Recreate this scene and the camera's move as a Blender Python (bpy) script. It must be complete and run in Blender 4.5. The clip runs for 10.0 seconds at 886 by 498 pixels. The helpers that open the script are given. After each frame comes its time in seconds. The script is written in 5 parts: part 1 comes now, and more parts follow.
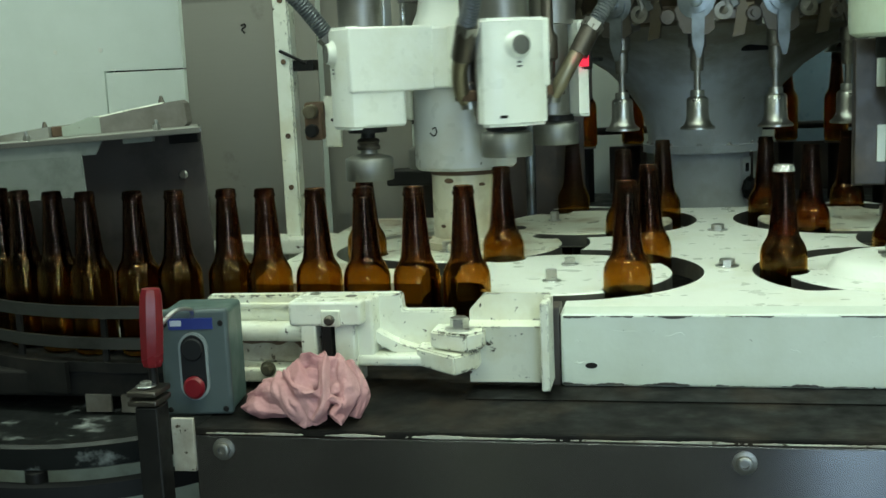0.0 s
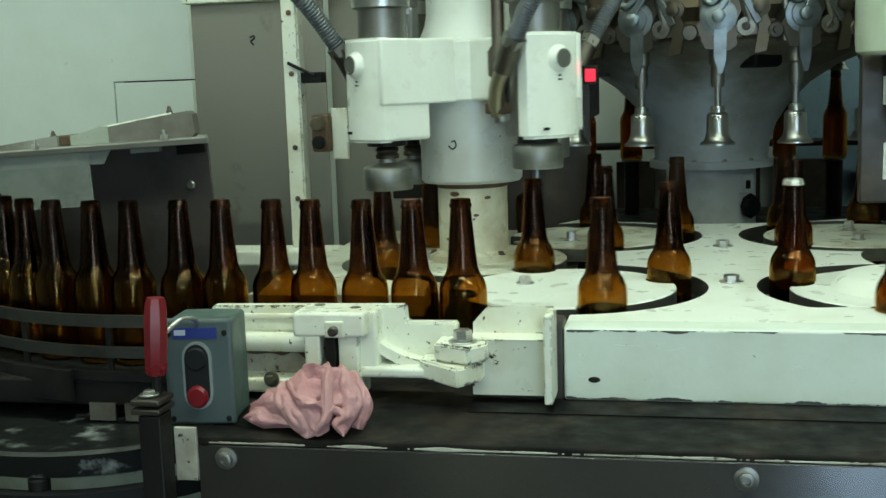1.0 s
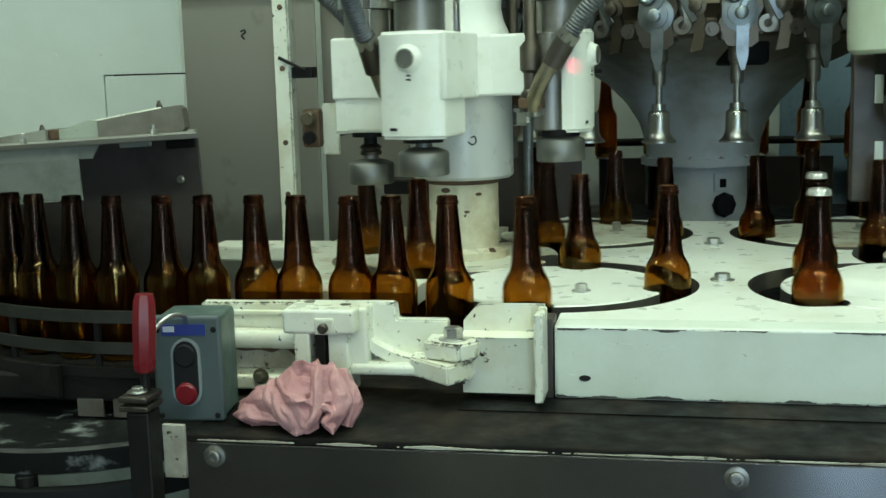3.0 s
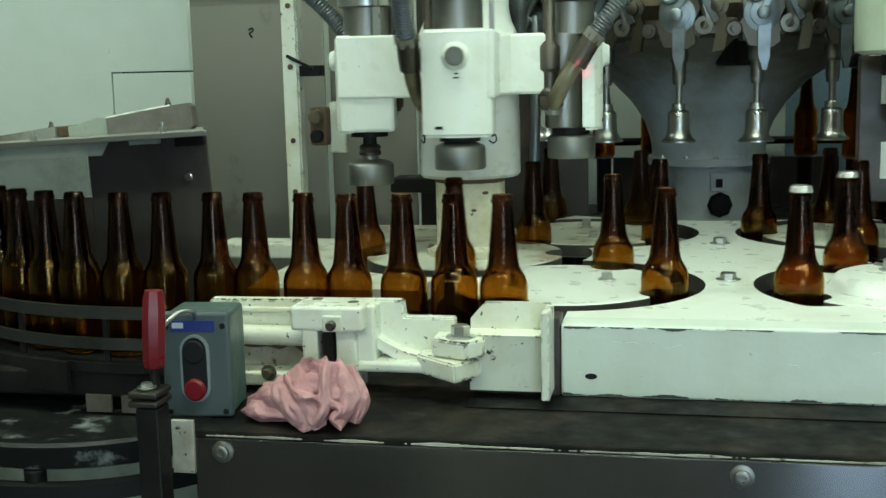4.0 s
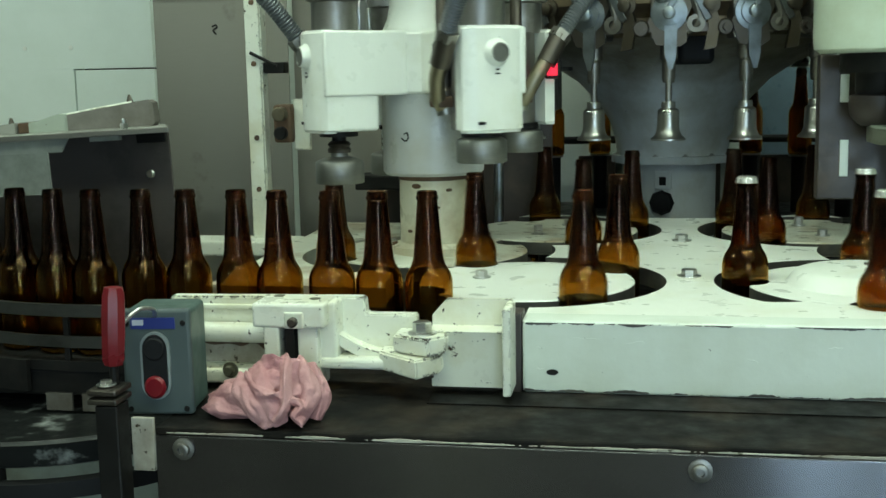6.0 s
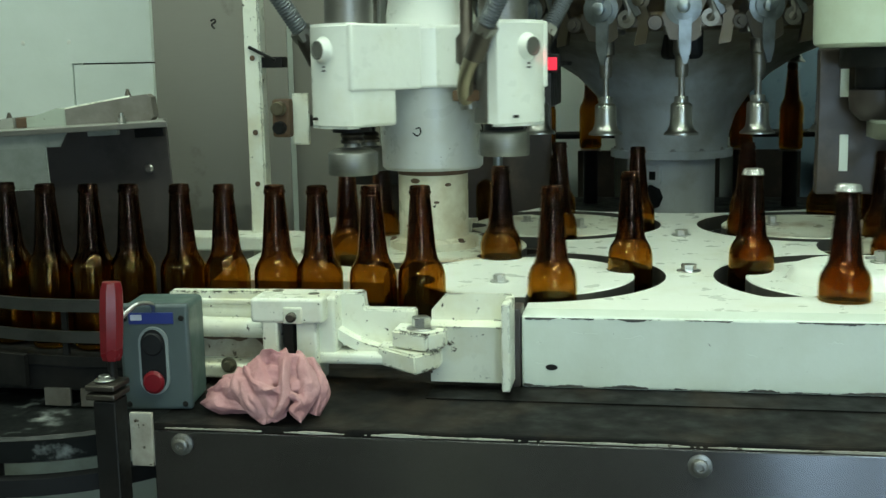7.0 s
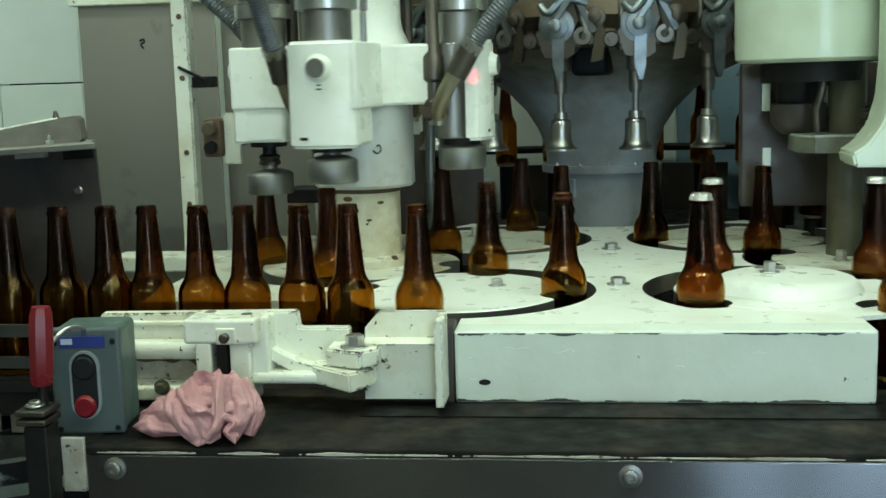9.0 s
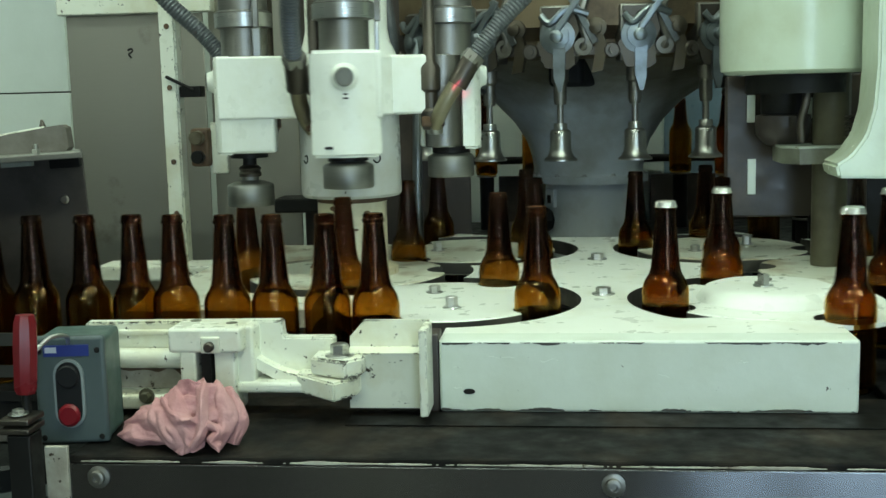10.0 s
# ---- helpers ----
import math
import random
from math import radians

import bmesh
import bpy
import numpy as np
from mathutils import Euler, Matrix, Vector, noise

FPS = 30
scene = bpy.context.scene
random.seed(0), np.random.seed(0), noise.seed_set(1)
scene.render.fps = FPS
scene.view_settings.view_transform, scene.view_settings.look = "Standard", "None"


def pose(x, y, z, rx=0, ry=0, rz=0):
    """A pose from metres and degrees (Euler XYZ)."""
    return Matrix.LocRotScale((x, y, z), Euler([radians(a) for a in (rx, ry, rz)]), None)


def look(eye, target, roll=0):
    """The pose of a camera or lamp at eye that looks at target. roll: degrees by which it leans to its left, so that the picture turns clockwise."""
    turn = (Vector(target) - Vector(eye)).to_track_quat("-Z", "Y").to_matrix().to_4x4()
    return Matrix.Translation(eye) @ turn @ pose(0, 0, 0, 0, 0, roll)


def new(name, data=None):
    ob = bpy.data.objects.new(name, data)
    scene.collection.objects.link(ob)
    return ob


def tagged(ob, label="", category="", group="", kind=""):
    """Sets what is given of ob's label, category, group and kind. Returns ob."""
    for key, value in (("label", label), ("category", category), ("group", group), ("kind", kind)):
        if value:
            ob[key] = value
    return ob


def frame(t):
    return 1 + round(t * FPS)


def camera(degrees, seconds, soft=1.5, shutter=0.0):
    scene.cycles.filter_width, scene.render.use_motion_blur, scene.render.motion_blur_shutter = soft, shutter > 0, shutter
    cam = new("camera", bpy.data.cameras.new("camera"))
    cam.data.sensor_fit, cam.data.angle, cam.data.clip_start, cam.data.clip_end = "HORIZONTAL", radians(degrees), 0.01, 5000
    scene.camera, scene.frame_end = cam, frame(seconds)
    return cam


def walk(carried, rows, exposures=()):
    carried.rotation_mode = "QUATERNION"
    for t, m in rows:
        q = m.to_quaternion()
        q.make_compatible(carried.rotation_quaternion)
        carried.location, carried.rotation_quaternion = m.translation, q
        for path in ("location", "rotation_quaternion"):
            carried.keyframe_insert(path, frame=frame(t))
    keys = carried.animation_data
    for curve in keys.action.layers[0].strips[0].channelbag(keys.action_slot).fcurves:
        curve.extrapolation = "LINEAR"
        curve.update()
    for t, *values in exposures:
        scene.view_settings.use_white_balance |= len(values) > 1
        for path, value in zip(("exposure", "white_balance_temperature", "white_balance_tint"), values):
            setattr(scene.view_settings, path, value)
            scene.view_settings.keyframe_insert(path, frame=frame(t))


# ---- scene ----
cam = camera(42.0, 10.0, shutter=0.5)
PATH = [
    (0, (0.182, 0.055, 1.389), (-0.212, 1.991, 1.077), -2.5),
    (0.5, (0.187, 0.054, 1.39), (-0.213, 1.992, 1.097), -2.4),
    (1, (0.186, 0.052, 1.388), (-0.22, 1.989, 1.1), -1.9),
    (1.5, (0.191, 0.054, 1.387), (-0.213, 1.994, 1.112), -2.2),
    (2, (0.19, 0.057, 1.387), (-0.196, 1.998, 1.103), -1.9),
    (2.5, (0.187, 0.06, 1.389), (-0.197, 2.001, 1.095), -1.7),
    (4, (0.182, 0.05, 1.391), (-0.215, 1.987, 1.091), -1.3),
    (4.5, (0.187, 0.049, 1.387), (-0.206, 1.988, 1.092), -1.3),
    (5, (0.191, 0.048, 1.388), (-0.186, 1.99, 1.097), -1.3),
    (5.5, (0.191, 0.048, 1.389), (-0.157, 1.995, 1.093), -1.2),
    (7, (0.19, 0.052, 1.388), (-0.152, 1.998, 1.076), -1.1),
    (7.5, (0.195, 0.053, 1.39), (-0.138, 2.001, 1.084), -1.2),
    (8, (0.197, 0.046, 1.39), (-0.102, 2.003, 1.102), -0.9),
    (8.5, (0.201, 0.041, 1.392), (-0.074, 2.002, 1.114), -1.2),
    (9, (0.198, 0.041, 1.393), (-0.036, 2.006, 1.104), -1.6),
    (9.5, (0.204, 0.039, 1.39), (-0.012, 2.01, 1.123), -1.3),
    (10, (0.205, 0.037, 1.392), (-0.012, 2.006, 1.121), -1.4),
]
walk(cam, [(t, look(e, g, r)) for t, e, g, r in PATH])

# ---- light ----
world = bpy.data.worlds.new("hall")
scene.world = world
world.use_nodes = True
world.node_tree.nodes["Background"].inputs[0].default_value = (0.75, 0.9, 1.0, 1)
world.node_tree.nodes["Background"].inputs[1].default_value = 0.02


def area_lamp(name, m, sx, sy, watts, colour):
    d = bpy.data.lights.new(name, "AREA")
    d.shape, d.size, d.size_y, d.energy, d.color = "RECTANGLE", sx, sy, watts, colour
    ob = new(name, d)
    ob.matrix_basis = m
    return tagged(ob, kind="structure")


TUBE = (0.81, 1.0, 0.82)
# The last row is unseen, added in the south to brighten the filler's trumpet.
LAMPS = [(1.05, 0.15, 3.3, 8.6), (-0.5, 1.35, 4.4, 8.4), (0.1, 3.1, 2.6, 8.2), (-0.3, -2.1, 6.4, 10.5)]   # middle, length, watts per metre
for lx, ly, ll, watts in LAMPS:
    area_lamp("tube_light", pose(lx, ly, 2.84), ll, 0.09, watts * ll, TUBE)
WINDOWS = [(0.79, 1.12), (1.25, 1.9)]
for wa, wb in WINDOWS:
    area_lamp("window_light", pose((wa + wb) / 2, -2.96, 1.3, 90, 0, 0), wb - wa, 2.0, 52 * (wb - wa), (0.57, 0.82, 1.0))


# ---- materials ----
def material(name, colour, rough=0.5, metal=0.0, spec=0.5):
    m = bpy.data.materials.new(name)
    m.use_nodes = True
    b = m.node_tree.nodes["Principled BSDF"]
    b.inputs["Base Color"].default_value = (*colour, 1)
    b.inputs["Roughness"].default_value = rough
    b.inputs["Metallic"].default_value = metal
    b.inputs["Specular IOR Level"].default_value = spec
    return m, m.node_tree, b


def node(t, kind, **sockets):
    n = t.nodes.new(kind)
    for k, v in sockets.items():
        n.inputs[k].default_value = v
    return n


def noise_of(t, scale, detail=4.0, rough=0.55, stretch=None):
    tc = t.nodes.new("ShaderNodeTexCoord")
    n = node(t, "ShaderNodeTexNoise", Scale=scale, Detail=detail, Roughness=rough)
    if stretch:
        mp = t.nodes.new("ShaderNodeMapping")
        mp.inputs["Scale"].default_value = stretch
        t.links.new(tc.outputs["Object"], mp.inputs[0])
        t.links.new(mp.outputs[0], n.inputs["Vector"])
    else:
        t.links.new(tc.outputs["Object"], n.inputs["Vector"])
    return n.outputs["Fac"]


def ramp(t, fac, lo, hi, a=(0, 0, 0, 1), b=(1, 1, 1, 1)):
    r = t.nodes.new("ShaderNodeValToRGB")
    e = r.color_ramp.elements
    e[0].position, e[1].position, e[0].color, e[1].color = lo, hi, a, b
    t.links.new(fac, r.inputs[0])
    return r.outputs[0]


def mix(t, fac, a, b):
    m = t.nodes.new("ShaderNodeMix")
    m.data_type = "RGBA"
    for v, s in ((fac, m.inputs[0]), (a, m.inputs[6]), (b, m.inputs[7])):
        if hasattr(v, "is_linked"):
            t.links.new(v, s)
        else:
            s.default_value = v if isinstance(v, float) else (*v, 1)
    return m.outputs[2]


def bump(t, b, fac, strength, distance):
    n = node(t, "ShaderNodeBump", Strength=strength, Distance=distance)
    t.links.new(fac, n.inputs["Height"])
    t.links.new(n.outputs[0], b.inputs["Normal"])


def painted(name, colour, stain, stain_lo=0.55, stain_hi=0.8, chips=0.7, rough=0.32, chip=(0.05, 0.035, 0.02), stain_scale=9):
    m, t, b = material(name, colour, rough)
    c = mix(t, ramp(t, noise_of(t, stain_scale, 6, 0.6), stain_lo, stain_hi), colour, stain)
    c = mix(t, ramp(t, noise_of(t, 75, 4, 0.6), chips, chips + 0.02), c, chip)
    t.links.new(c, b.inputs["Base Color"])
    t.links.new(ramp(t, noise_of(t, 30, 3), 0.3, 0.8, (rough * 0.75,) * 3 + (1,), (rough * 1.5,) * 3 + (1,)), b.inputs["Roughness"])
    bump(t, b, noise_of(t, 55, 5), 0.25, 0.002)
    return m


def metal(name, colour, rough, stretch=(4, 4, 90), grain=0.08, metallic=1.0, dirt=(0.1, 0.08, 0.05), dirt_lo=0.62, relief=0.05):
    m, t, b = material(name, colour, rough, metallic)
    c = mix(t, ramp(t, noise_of(t, 6, 7, 0.65), dirt_lo, dirt_lo + 0.25), colour, dirt)
    t.links.new(c, b.inputs["Base Color"])
    t.links.new(ramp(t, noise_of(t, 12, 3, 0.5, stretch), 0.25, 0.75, (rough - grain,) * 3 + (1,), (rough + grain,) * 3 + (1,)), b.inputs["Roughness"])
    bump(t, b, noise_of(t, 14, 2, 0.5, stretch), relief, 0.001)
    return m


def worn_edges(m, width, lo=0.42):
    """Bare metal where the paint has gone from the arrises."""
    t = m.node_tree
    b = t.nodes["Principled BSDF"]
    bev = node(t, "ShaderNodeBevel", Radius=width)
    geo = t.nodes.new("ShaderNodeNewGeometry")
    dot = t.nodes.new("ShaderNodeVectorMath")
    dot.operation = "DOT_PRODUCT"
    t.links.new(bev.outputs[0], dot.inputs[0])
    t.links.new(geo.outputs["True Normal"], dot.inputs[1])
    edge = ramp(t, dot.outputs["Value"], 0.86, 0.985, (1, 1, 1, 1), (0, 0, 0, 1))
    patch = ramp(t, noise_of(t, 45, 5, 0.65), lo + 0.1, lo + 0.14)
    both = t.nodes.new("ShaderNodeMath")
    both.operation = "MULTIPLY"
    t.links.new(edge, both.inputs[0])
    t.links.new(patch, both.inputs[1])
    old = b.inputs["Base Color"].links[0].from_socket
    t.links.new(mix(t, both.outputs[0], old, (0.045, 0.035, 0.022)), b.inputs["Base Color"])
    return m


DRUMPAINT = painted("grimy_drum_paint", (0.5, 0.515, 0.505), (0.42, 0.4, 0.33), 0.45, 0.8, 0.72)
WHITE = painted("white_machine_paint", (0.84, 0.86, 0.79), (0.7, 0.7, 0.56), 0.5, 0.85, 0.74)
WORN = painted("worn_cream_paint", (0.78, 0.79, 0.68), (0.58, 0.53, 0.34), 0.48, 0.8, 0.655)
CASINGPAINT = painted("glossy_casing_paint", (0.58, 0.65, 0.53), (0.48, 0.52, 0.38), 0.48, 0.8, 0.78, 0.2)
SHELFFACE = painted("stained_shaded_shelf", (0.17, 0.18, 0.14), (0.07, 0.065, 0.045), 0.42, 0.65, 0.7, 0.4)
DIRTYSHADECREAM = painted("dirty_and_shaded_cream", (0.55, 0.53, 0.46), (0.2, 0.17, 0.13), 0.4, 0.65, 0.62)
STAINED = painted("stained_star_paint", (0.72, 0.73, 0.61), (0.34, 0.25, 0.14), 0.46, 0.66, 0.68)
BLOCKPAINT = painted("block_paint", (0.71, 0.76, 0.69), (0.62, 0.66, 0.56), 0.42, 0.75, 0.71, 0.42)
GREYCEIL = painted("grey_ceiling_paint", (0.3, 0.32, 0.3), (0.25, 0.26, 0.24), 0.4, 0.9, 0.99, 0.6)
worn_edges(WORN, 0.0045, 0.43)
worn_edges(BLOCKPAINT, 0.0035, 0.46)
WALLPAINT = painted("wall_paint", (0.8, 0.86, 0.8), (0.74, 0.8, 0.73), 0.4, 0.9, 0.99, 0.45)
STEEL = metal("brushed_steel", (0.55, 0.55, 0.53), 0.32)
PANELSTEEL = metal("front_panel_steel", (0.16, 0.158, 0.166), 0.24, (1, 1, 1), 0.03, dirt=(0.2, 0.19, 0.18), relief=0.0)
_t = PANELSTEEL.node_tree
_tan = _t.nodes.new("ShaderNodeTangent")
_tan.direction_type, _tan.axis = "RADIAL", "Z"
_b = _t.nodes["Principled BSDF"]
_b.inputs["Anisotropic"].default_value = 1.0
_b.inputs["Anisotropic Rotation"].default_value = 0.25
_t.links.new(_tan.outputs[0], _b.inputs["Tangent"])
CABSTEEL = metal("cabinet_steel", (0.4, 0.385, 0.34), 0.42, (3, 3, 60), 0.06, 0.9, relief=0.0)
DULL = metal("dull_grey_steel", (0.3, 0.29, 0.27), 0.45, dirt_lo=0.5)
CHROME = metal("polished_steel", (0.46, 0.46, 0.43), 0.3, (1, 1, 1), 0.06, relief=0.0)
BROWNSTEEL = metal("grimy_brown_steel", (0.12, 0.105, 0.09), 0.45, dirt_lo=0.5)
BLUESTEEL = metal("weathered_blue_steel", (0.27, 0.3, 0.32), 0.4, dirt=(0.07, 0.06, 0.05), dirt_lo=0.48)
BRASSDARK = metal("dull_brass", (0.3, 0.265, 0.19), 0.45, dirt_lo=0.45)
GREYDULL = metal("matt_grey_sheet", (0.34, 0.34, 0.31), 0.6, dirt=(0.14, 0.12, 0.09), dirt_lo=0.5, metallic=0.4)
BRONZE = metal("brown_bowl_metal", (0.2, 0.15, 0.09), 0.5, dirt=(0.06, 0.04, 0.03), dirt_lo=0.45, metallic=0.6)
DARK = painted("black_grimy_metal", (0.009, 0.0085, 0.008), (0.024, 0.02, 0.017), 0.5, 0.75, 0.9, 0.5)
DECK = painted("wet_black_deck", (0.009, 0.0085, 0.008), (0.042, 0.033, 0.025), 0.47, 0.7, 0.8, 0.6, (0.12, 0.1, 0.08))
DECK.node_tree.nodes["Principled BSDF"].inputs["Specular IOR Level"].default_value = 0.11
DARK.node_tree.nodes["Principled BSDF"].inputs["Specular IOR Level"].default_value = 0.22
WETSHADE = painted("wet_shade_black", (0.006, 0.0055, 0.005), (0.03, 0.02, 0.014), 0.5, 0.75, 0.9, 0.45)
WETSHADE.node_tree.nodes["Principled BSDF"].inputs["Specular IOR Level"].default_value = 0.1
SCUFFED = painted("scuffed_black", (0.01, 0.011, 0.011), (0.32, 0.34, 0.33), 0.58, 0.76, 0.9, 0.4, stain_scale=22)
SCUFFED.node_tree.nodes["Principled BSDF"].inputs["Specular IOR Level"].default_value = 0.25
RUST = painted("rusty_iron", (0.13, 0.075, 0.04), (0.05, 0.03, 0.02), 0.45, 0.65, 0.68, 0.7)
CONEPAINT = painted("grey_blue_column_paint", (0.78, 0.82, 0.82), (0.5, 0.5, 0.43), 0.45, 0.8, 0.76, 0.4)
OLIVE = painted("olive_stained_paint", (0.1, 0.095, 0.055), (0.06, 0.05, 0.03), 0.45, 0.7, 0.75, 0.5)
GREENGREY = painted("grey_green_shelf_paint", (0.36, 0.4, 0.34), (0.2, 0.2, 0.15), 0.45, 0.75, 0.68, 0.4)
DARKEDGE = painted("dark_plate_edge", (0.05, 0.048, 0.042), (0.14, 0.13, 0.1), 0.5, 0.7, 0.9, 0.4)


def brown_upward(m, colour, z0, z1):
    """Browner towards the top, with a ragged lower edge."""
    t = m.node_tree
    b = t.nodes["Principled BSDF"]
    tc = t.nodes.new("ShaderNodeTexCoord")
    sep = t.nodes.new("ShaderNodeSeparateXYZ")
    t.links.new(tc.outputs["Object"], sep.inputs[0])
    wob = node(t, "ShaderNodeMath")
    wob.operation = "MULTIPLY_ADD"
    t.links.new(noise_of(t, 9, 4, 0.6, (1, 1, 0.25)), wob.inputs[0])
    wob.inputs[1].default_value = 0.22
    t.links.new(sep.outputs[2], wob.inputs[2])
    fac = node(t, "ShaderNodeMapRange")
    for k, v in ((1, z0 + 0.11), (2, z1 + 0.11), (3, 0.0), (4, 0.85)):
        fac.inputs[k].default_value = v
    t.links.new(wob.outputs[0], fac.inputs[0])
    old = b.inputs["Base Color"].links[0].from_socket
    t.links.new(mix(t, fac.outputs[0], old, colour), b.inputs["Base Color"])


brown_upward(CONEPAINT, (0.17, 0.135, 0.07), 1.31, 1.43)
REDPAINT = painted("red_handle_plastic", (0.17, 0.008, 0.013), (0.06, 0.006, 0.008), 0.5, 0.75, 0.8, 0.3)
GREYBOX = painted("grey_green_enamel", (0.078, 0.12, 0.11), (0.05, 0.075, 0.07), 0.5, 0.85, 0.8, 0.42)
FACEGREY = painted("grey_enamel_cover", (0.07, 0.092, 0.094), (0.06, 0.072, 0.072), 0.5, 0.85, 0.8, 0.42)
BEZEL = painted("pale_grey_bezel", (0.24, 0.27, 0.27), (0.15, 0.17, 0.17), 0.5, 0.85, 0.8, 0.4)
BLACKRUBBER = material("black_rubber", (0.009, 0.009, 0.01), 0.6, 0.0, 0.25)[0]
REDBUTTON = material("red_push_button", (0.17, 0.006, 0.012), 0.3)[0]
BLUELABEL = material("blue_label", (0.02, 0.035, 0.2), 0.4)[0]
WHITELABEL = material("pale_print", (0.5, 0.52, 0.6), 0.5)[0]
HOSE = metal("braided_hose", (0.13, 0.14, 0.15), 0.45, (60, 60, 60), 0.1, 0.5)
BLUEPANEL = painted("blue_grey_panel", (0.25, 0.36, 0.45), (0.2, 0.28, 0.34), 0.4, 0.8, 0.9)
FLOORMAT = painted("wet_floor", (0.1, 0.1, 0.095), (0.06, 0.058, 0.05), 0.4, 0.7, 0.8, 0.5)
FLOORMAT.node_tree.nodes["Principled BSDF"].inputs["Specular IOR Level"].default_value = 0.03
SOUTHWALL = painted("brown_wall_paint", (0.15, 0.128, 0.12), (0.1, 0.085, 0.075), 0.4, 0.8, 0.9)
SHEETGREY = metal("stained_grey_sheet", (0.23, 0.215, 0.195), 0.5, dirt=(0.09, 0.075, 0.055), dirt_lo=0.45, metallic=0.35)
SMEARED = metal("smeared_clear_plastic", (0.5, 0.53, 0.47), 0.45, dirt=(0.2, 0.2, 0.17), dirt_lo=0.42, metallic=0.3)
_t = SMEARED.node_tree
_mixed = node(_t, "ShaderNodeMixShader", Fac=0.5)
_t.links.new(_t.nodes.new("ShaderNodeBsdfTransparent").outputs[0], _mixed.inputs[1])
_t.links.new(_t.nodes["Principled BSDF"].outputs[0], _mixed.inputs[2])
_t.links.new(_mixed.outputs[0], _t.nodes["Material Output"].inputs[0])
DARKSHEET = metal("dark_stained_sheet", (0.085, 0.072, 0.066), 0.5, dirt=(0.03, 0.026, 0.022), dirt_lo=0.45, metallic=0.3)
BROWNDARK = painted("dark_brown_machine", (0.045, 0.035, 0.03), (0.1, 0.075, 0.055), 0.5, 0.75, 0.8, 0.4)
CUPSTEEL = metal("grey_cup_steel", (0.27, 0.27, 0.255), 0.5, (2, 2, 60), 0.08, dirt=(0.12, 0.11, 0.09), dirt_lo=0.5)
PORTGREY = metal("worn_port_steel", (0.17, 0.17, 0.15), 0.5, (1, 1, 1), 0.05, metallic=0.5, dirt_lo=0.5)
RAILSTEEL = metal("dark_rail_steel", (0.13, 0.13, 0.125), 0.45, dirt=(0.05, 0.045, 0.04), dirt_lo=0.5)
COLUMNPAINT = painted("stained_column_paint", (0.68, 0.65, 0.5), (0.4, 0.31, 0.17), 0.45, 0.72, 0.68)
CAPMETAL = material("silver_cap", (0.85, 0.85, 0.82), 0.25, 0.9)[0]


def glass_amber():
    m = bpy.data.materials.new("amber_glass")
    m.use_nodes = True
    t = m.node_tree
    t.nodes.clear()
    out = t.nodes.new("ShaderNodeOutputMaterial")
    g = node(t, "ShaderNodeBsdfGlass", Roughness=0.02, IOR=1.5)
    tc = t.nodes.new("ShaderNodeTexCoord")
    sep = t.nodes.new("ShaderNodeSeparateXYZ")
    t.links.new(tc.outputs["Object"], sep.inputs[0])
    thick = node(t, "ShaderNodeMapRange")            # neck darkened in the glass colour, mimicking light lost in thicker glass
    for k, v in ((1, 0.115), (2, 0.15), (3, 0.0), (4, 1.0)):
        thick.inputs[k].default_value = v
    t.links.new(sep.outputs[2], thick.inputs[0])
    t.links.new(mix(t, thick.outputs[0], (0.73, 0.545, 0.25), (0.51, 0.37, 0.29)), g.inputs["Color"])
    t.links.new(g.outputs[0], out.inputs[0])
    return m


AMBER = glass_amber()


def liquid():
    m = bpy.data.materials.new("beer")
    m.use_nodes = True
    t = m.node_tree
    t.nodes.clear()
    out = t.nodes.new("ShaderNodeOutputMaterial")
    g = node(t, "ShaderNodeBsdfGlass", Color=(0.76, 0.54, 0.33, 1), Roughness=0.0, IOR=1.33)
    t.links.new(g.outputs[0], out.inputs[0])
    return m


BEER = liquid()


def cloth_material():
    m, t, b = material("pink_cotton", (0.62, 0.3, 0.3), 0.9)
    c = mix(t, ramp(t, noise_of(t, 18, 5), 0.35, 0.75), (0.56, 0.3, 0.31), (0.4, 0.17, 0.185))
    t.links.new(c, b.inputs["Base Color"])
    bump(t, b, noise_of(t, 85, 6, 0.65), 0.75, 0.004)
    return m


PINK = cloth_material()


def glow(name, colour, strength):
    m = bpy.data.materials.new(name)
    m.use_nodes = True
    b = m.node_tree.nodes["Principled BSDF"]
    b.inputs["Base Color"].default_value = (0.02, 0.01, 0.01, 1)
    b.inputs["Emission Color"].default_value = (*colour, 1)
    b.inputs["Emission Strength"].default_value = strength
    return m


TUBEGLOW = glow("tube_glow", TUBE, 6)
DAYGLOW = glow("daylight_pane", (0.45, 0.72, 1.0), 0.3)
REDGLOW = glow("red_led", (1, 0.02, 0.06), 1.1)


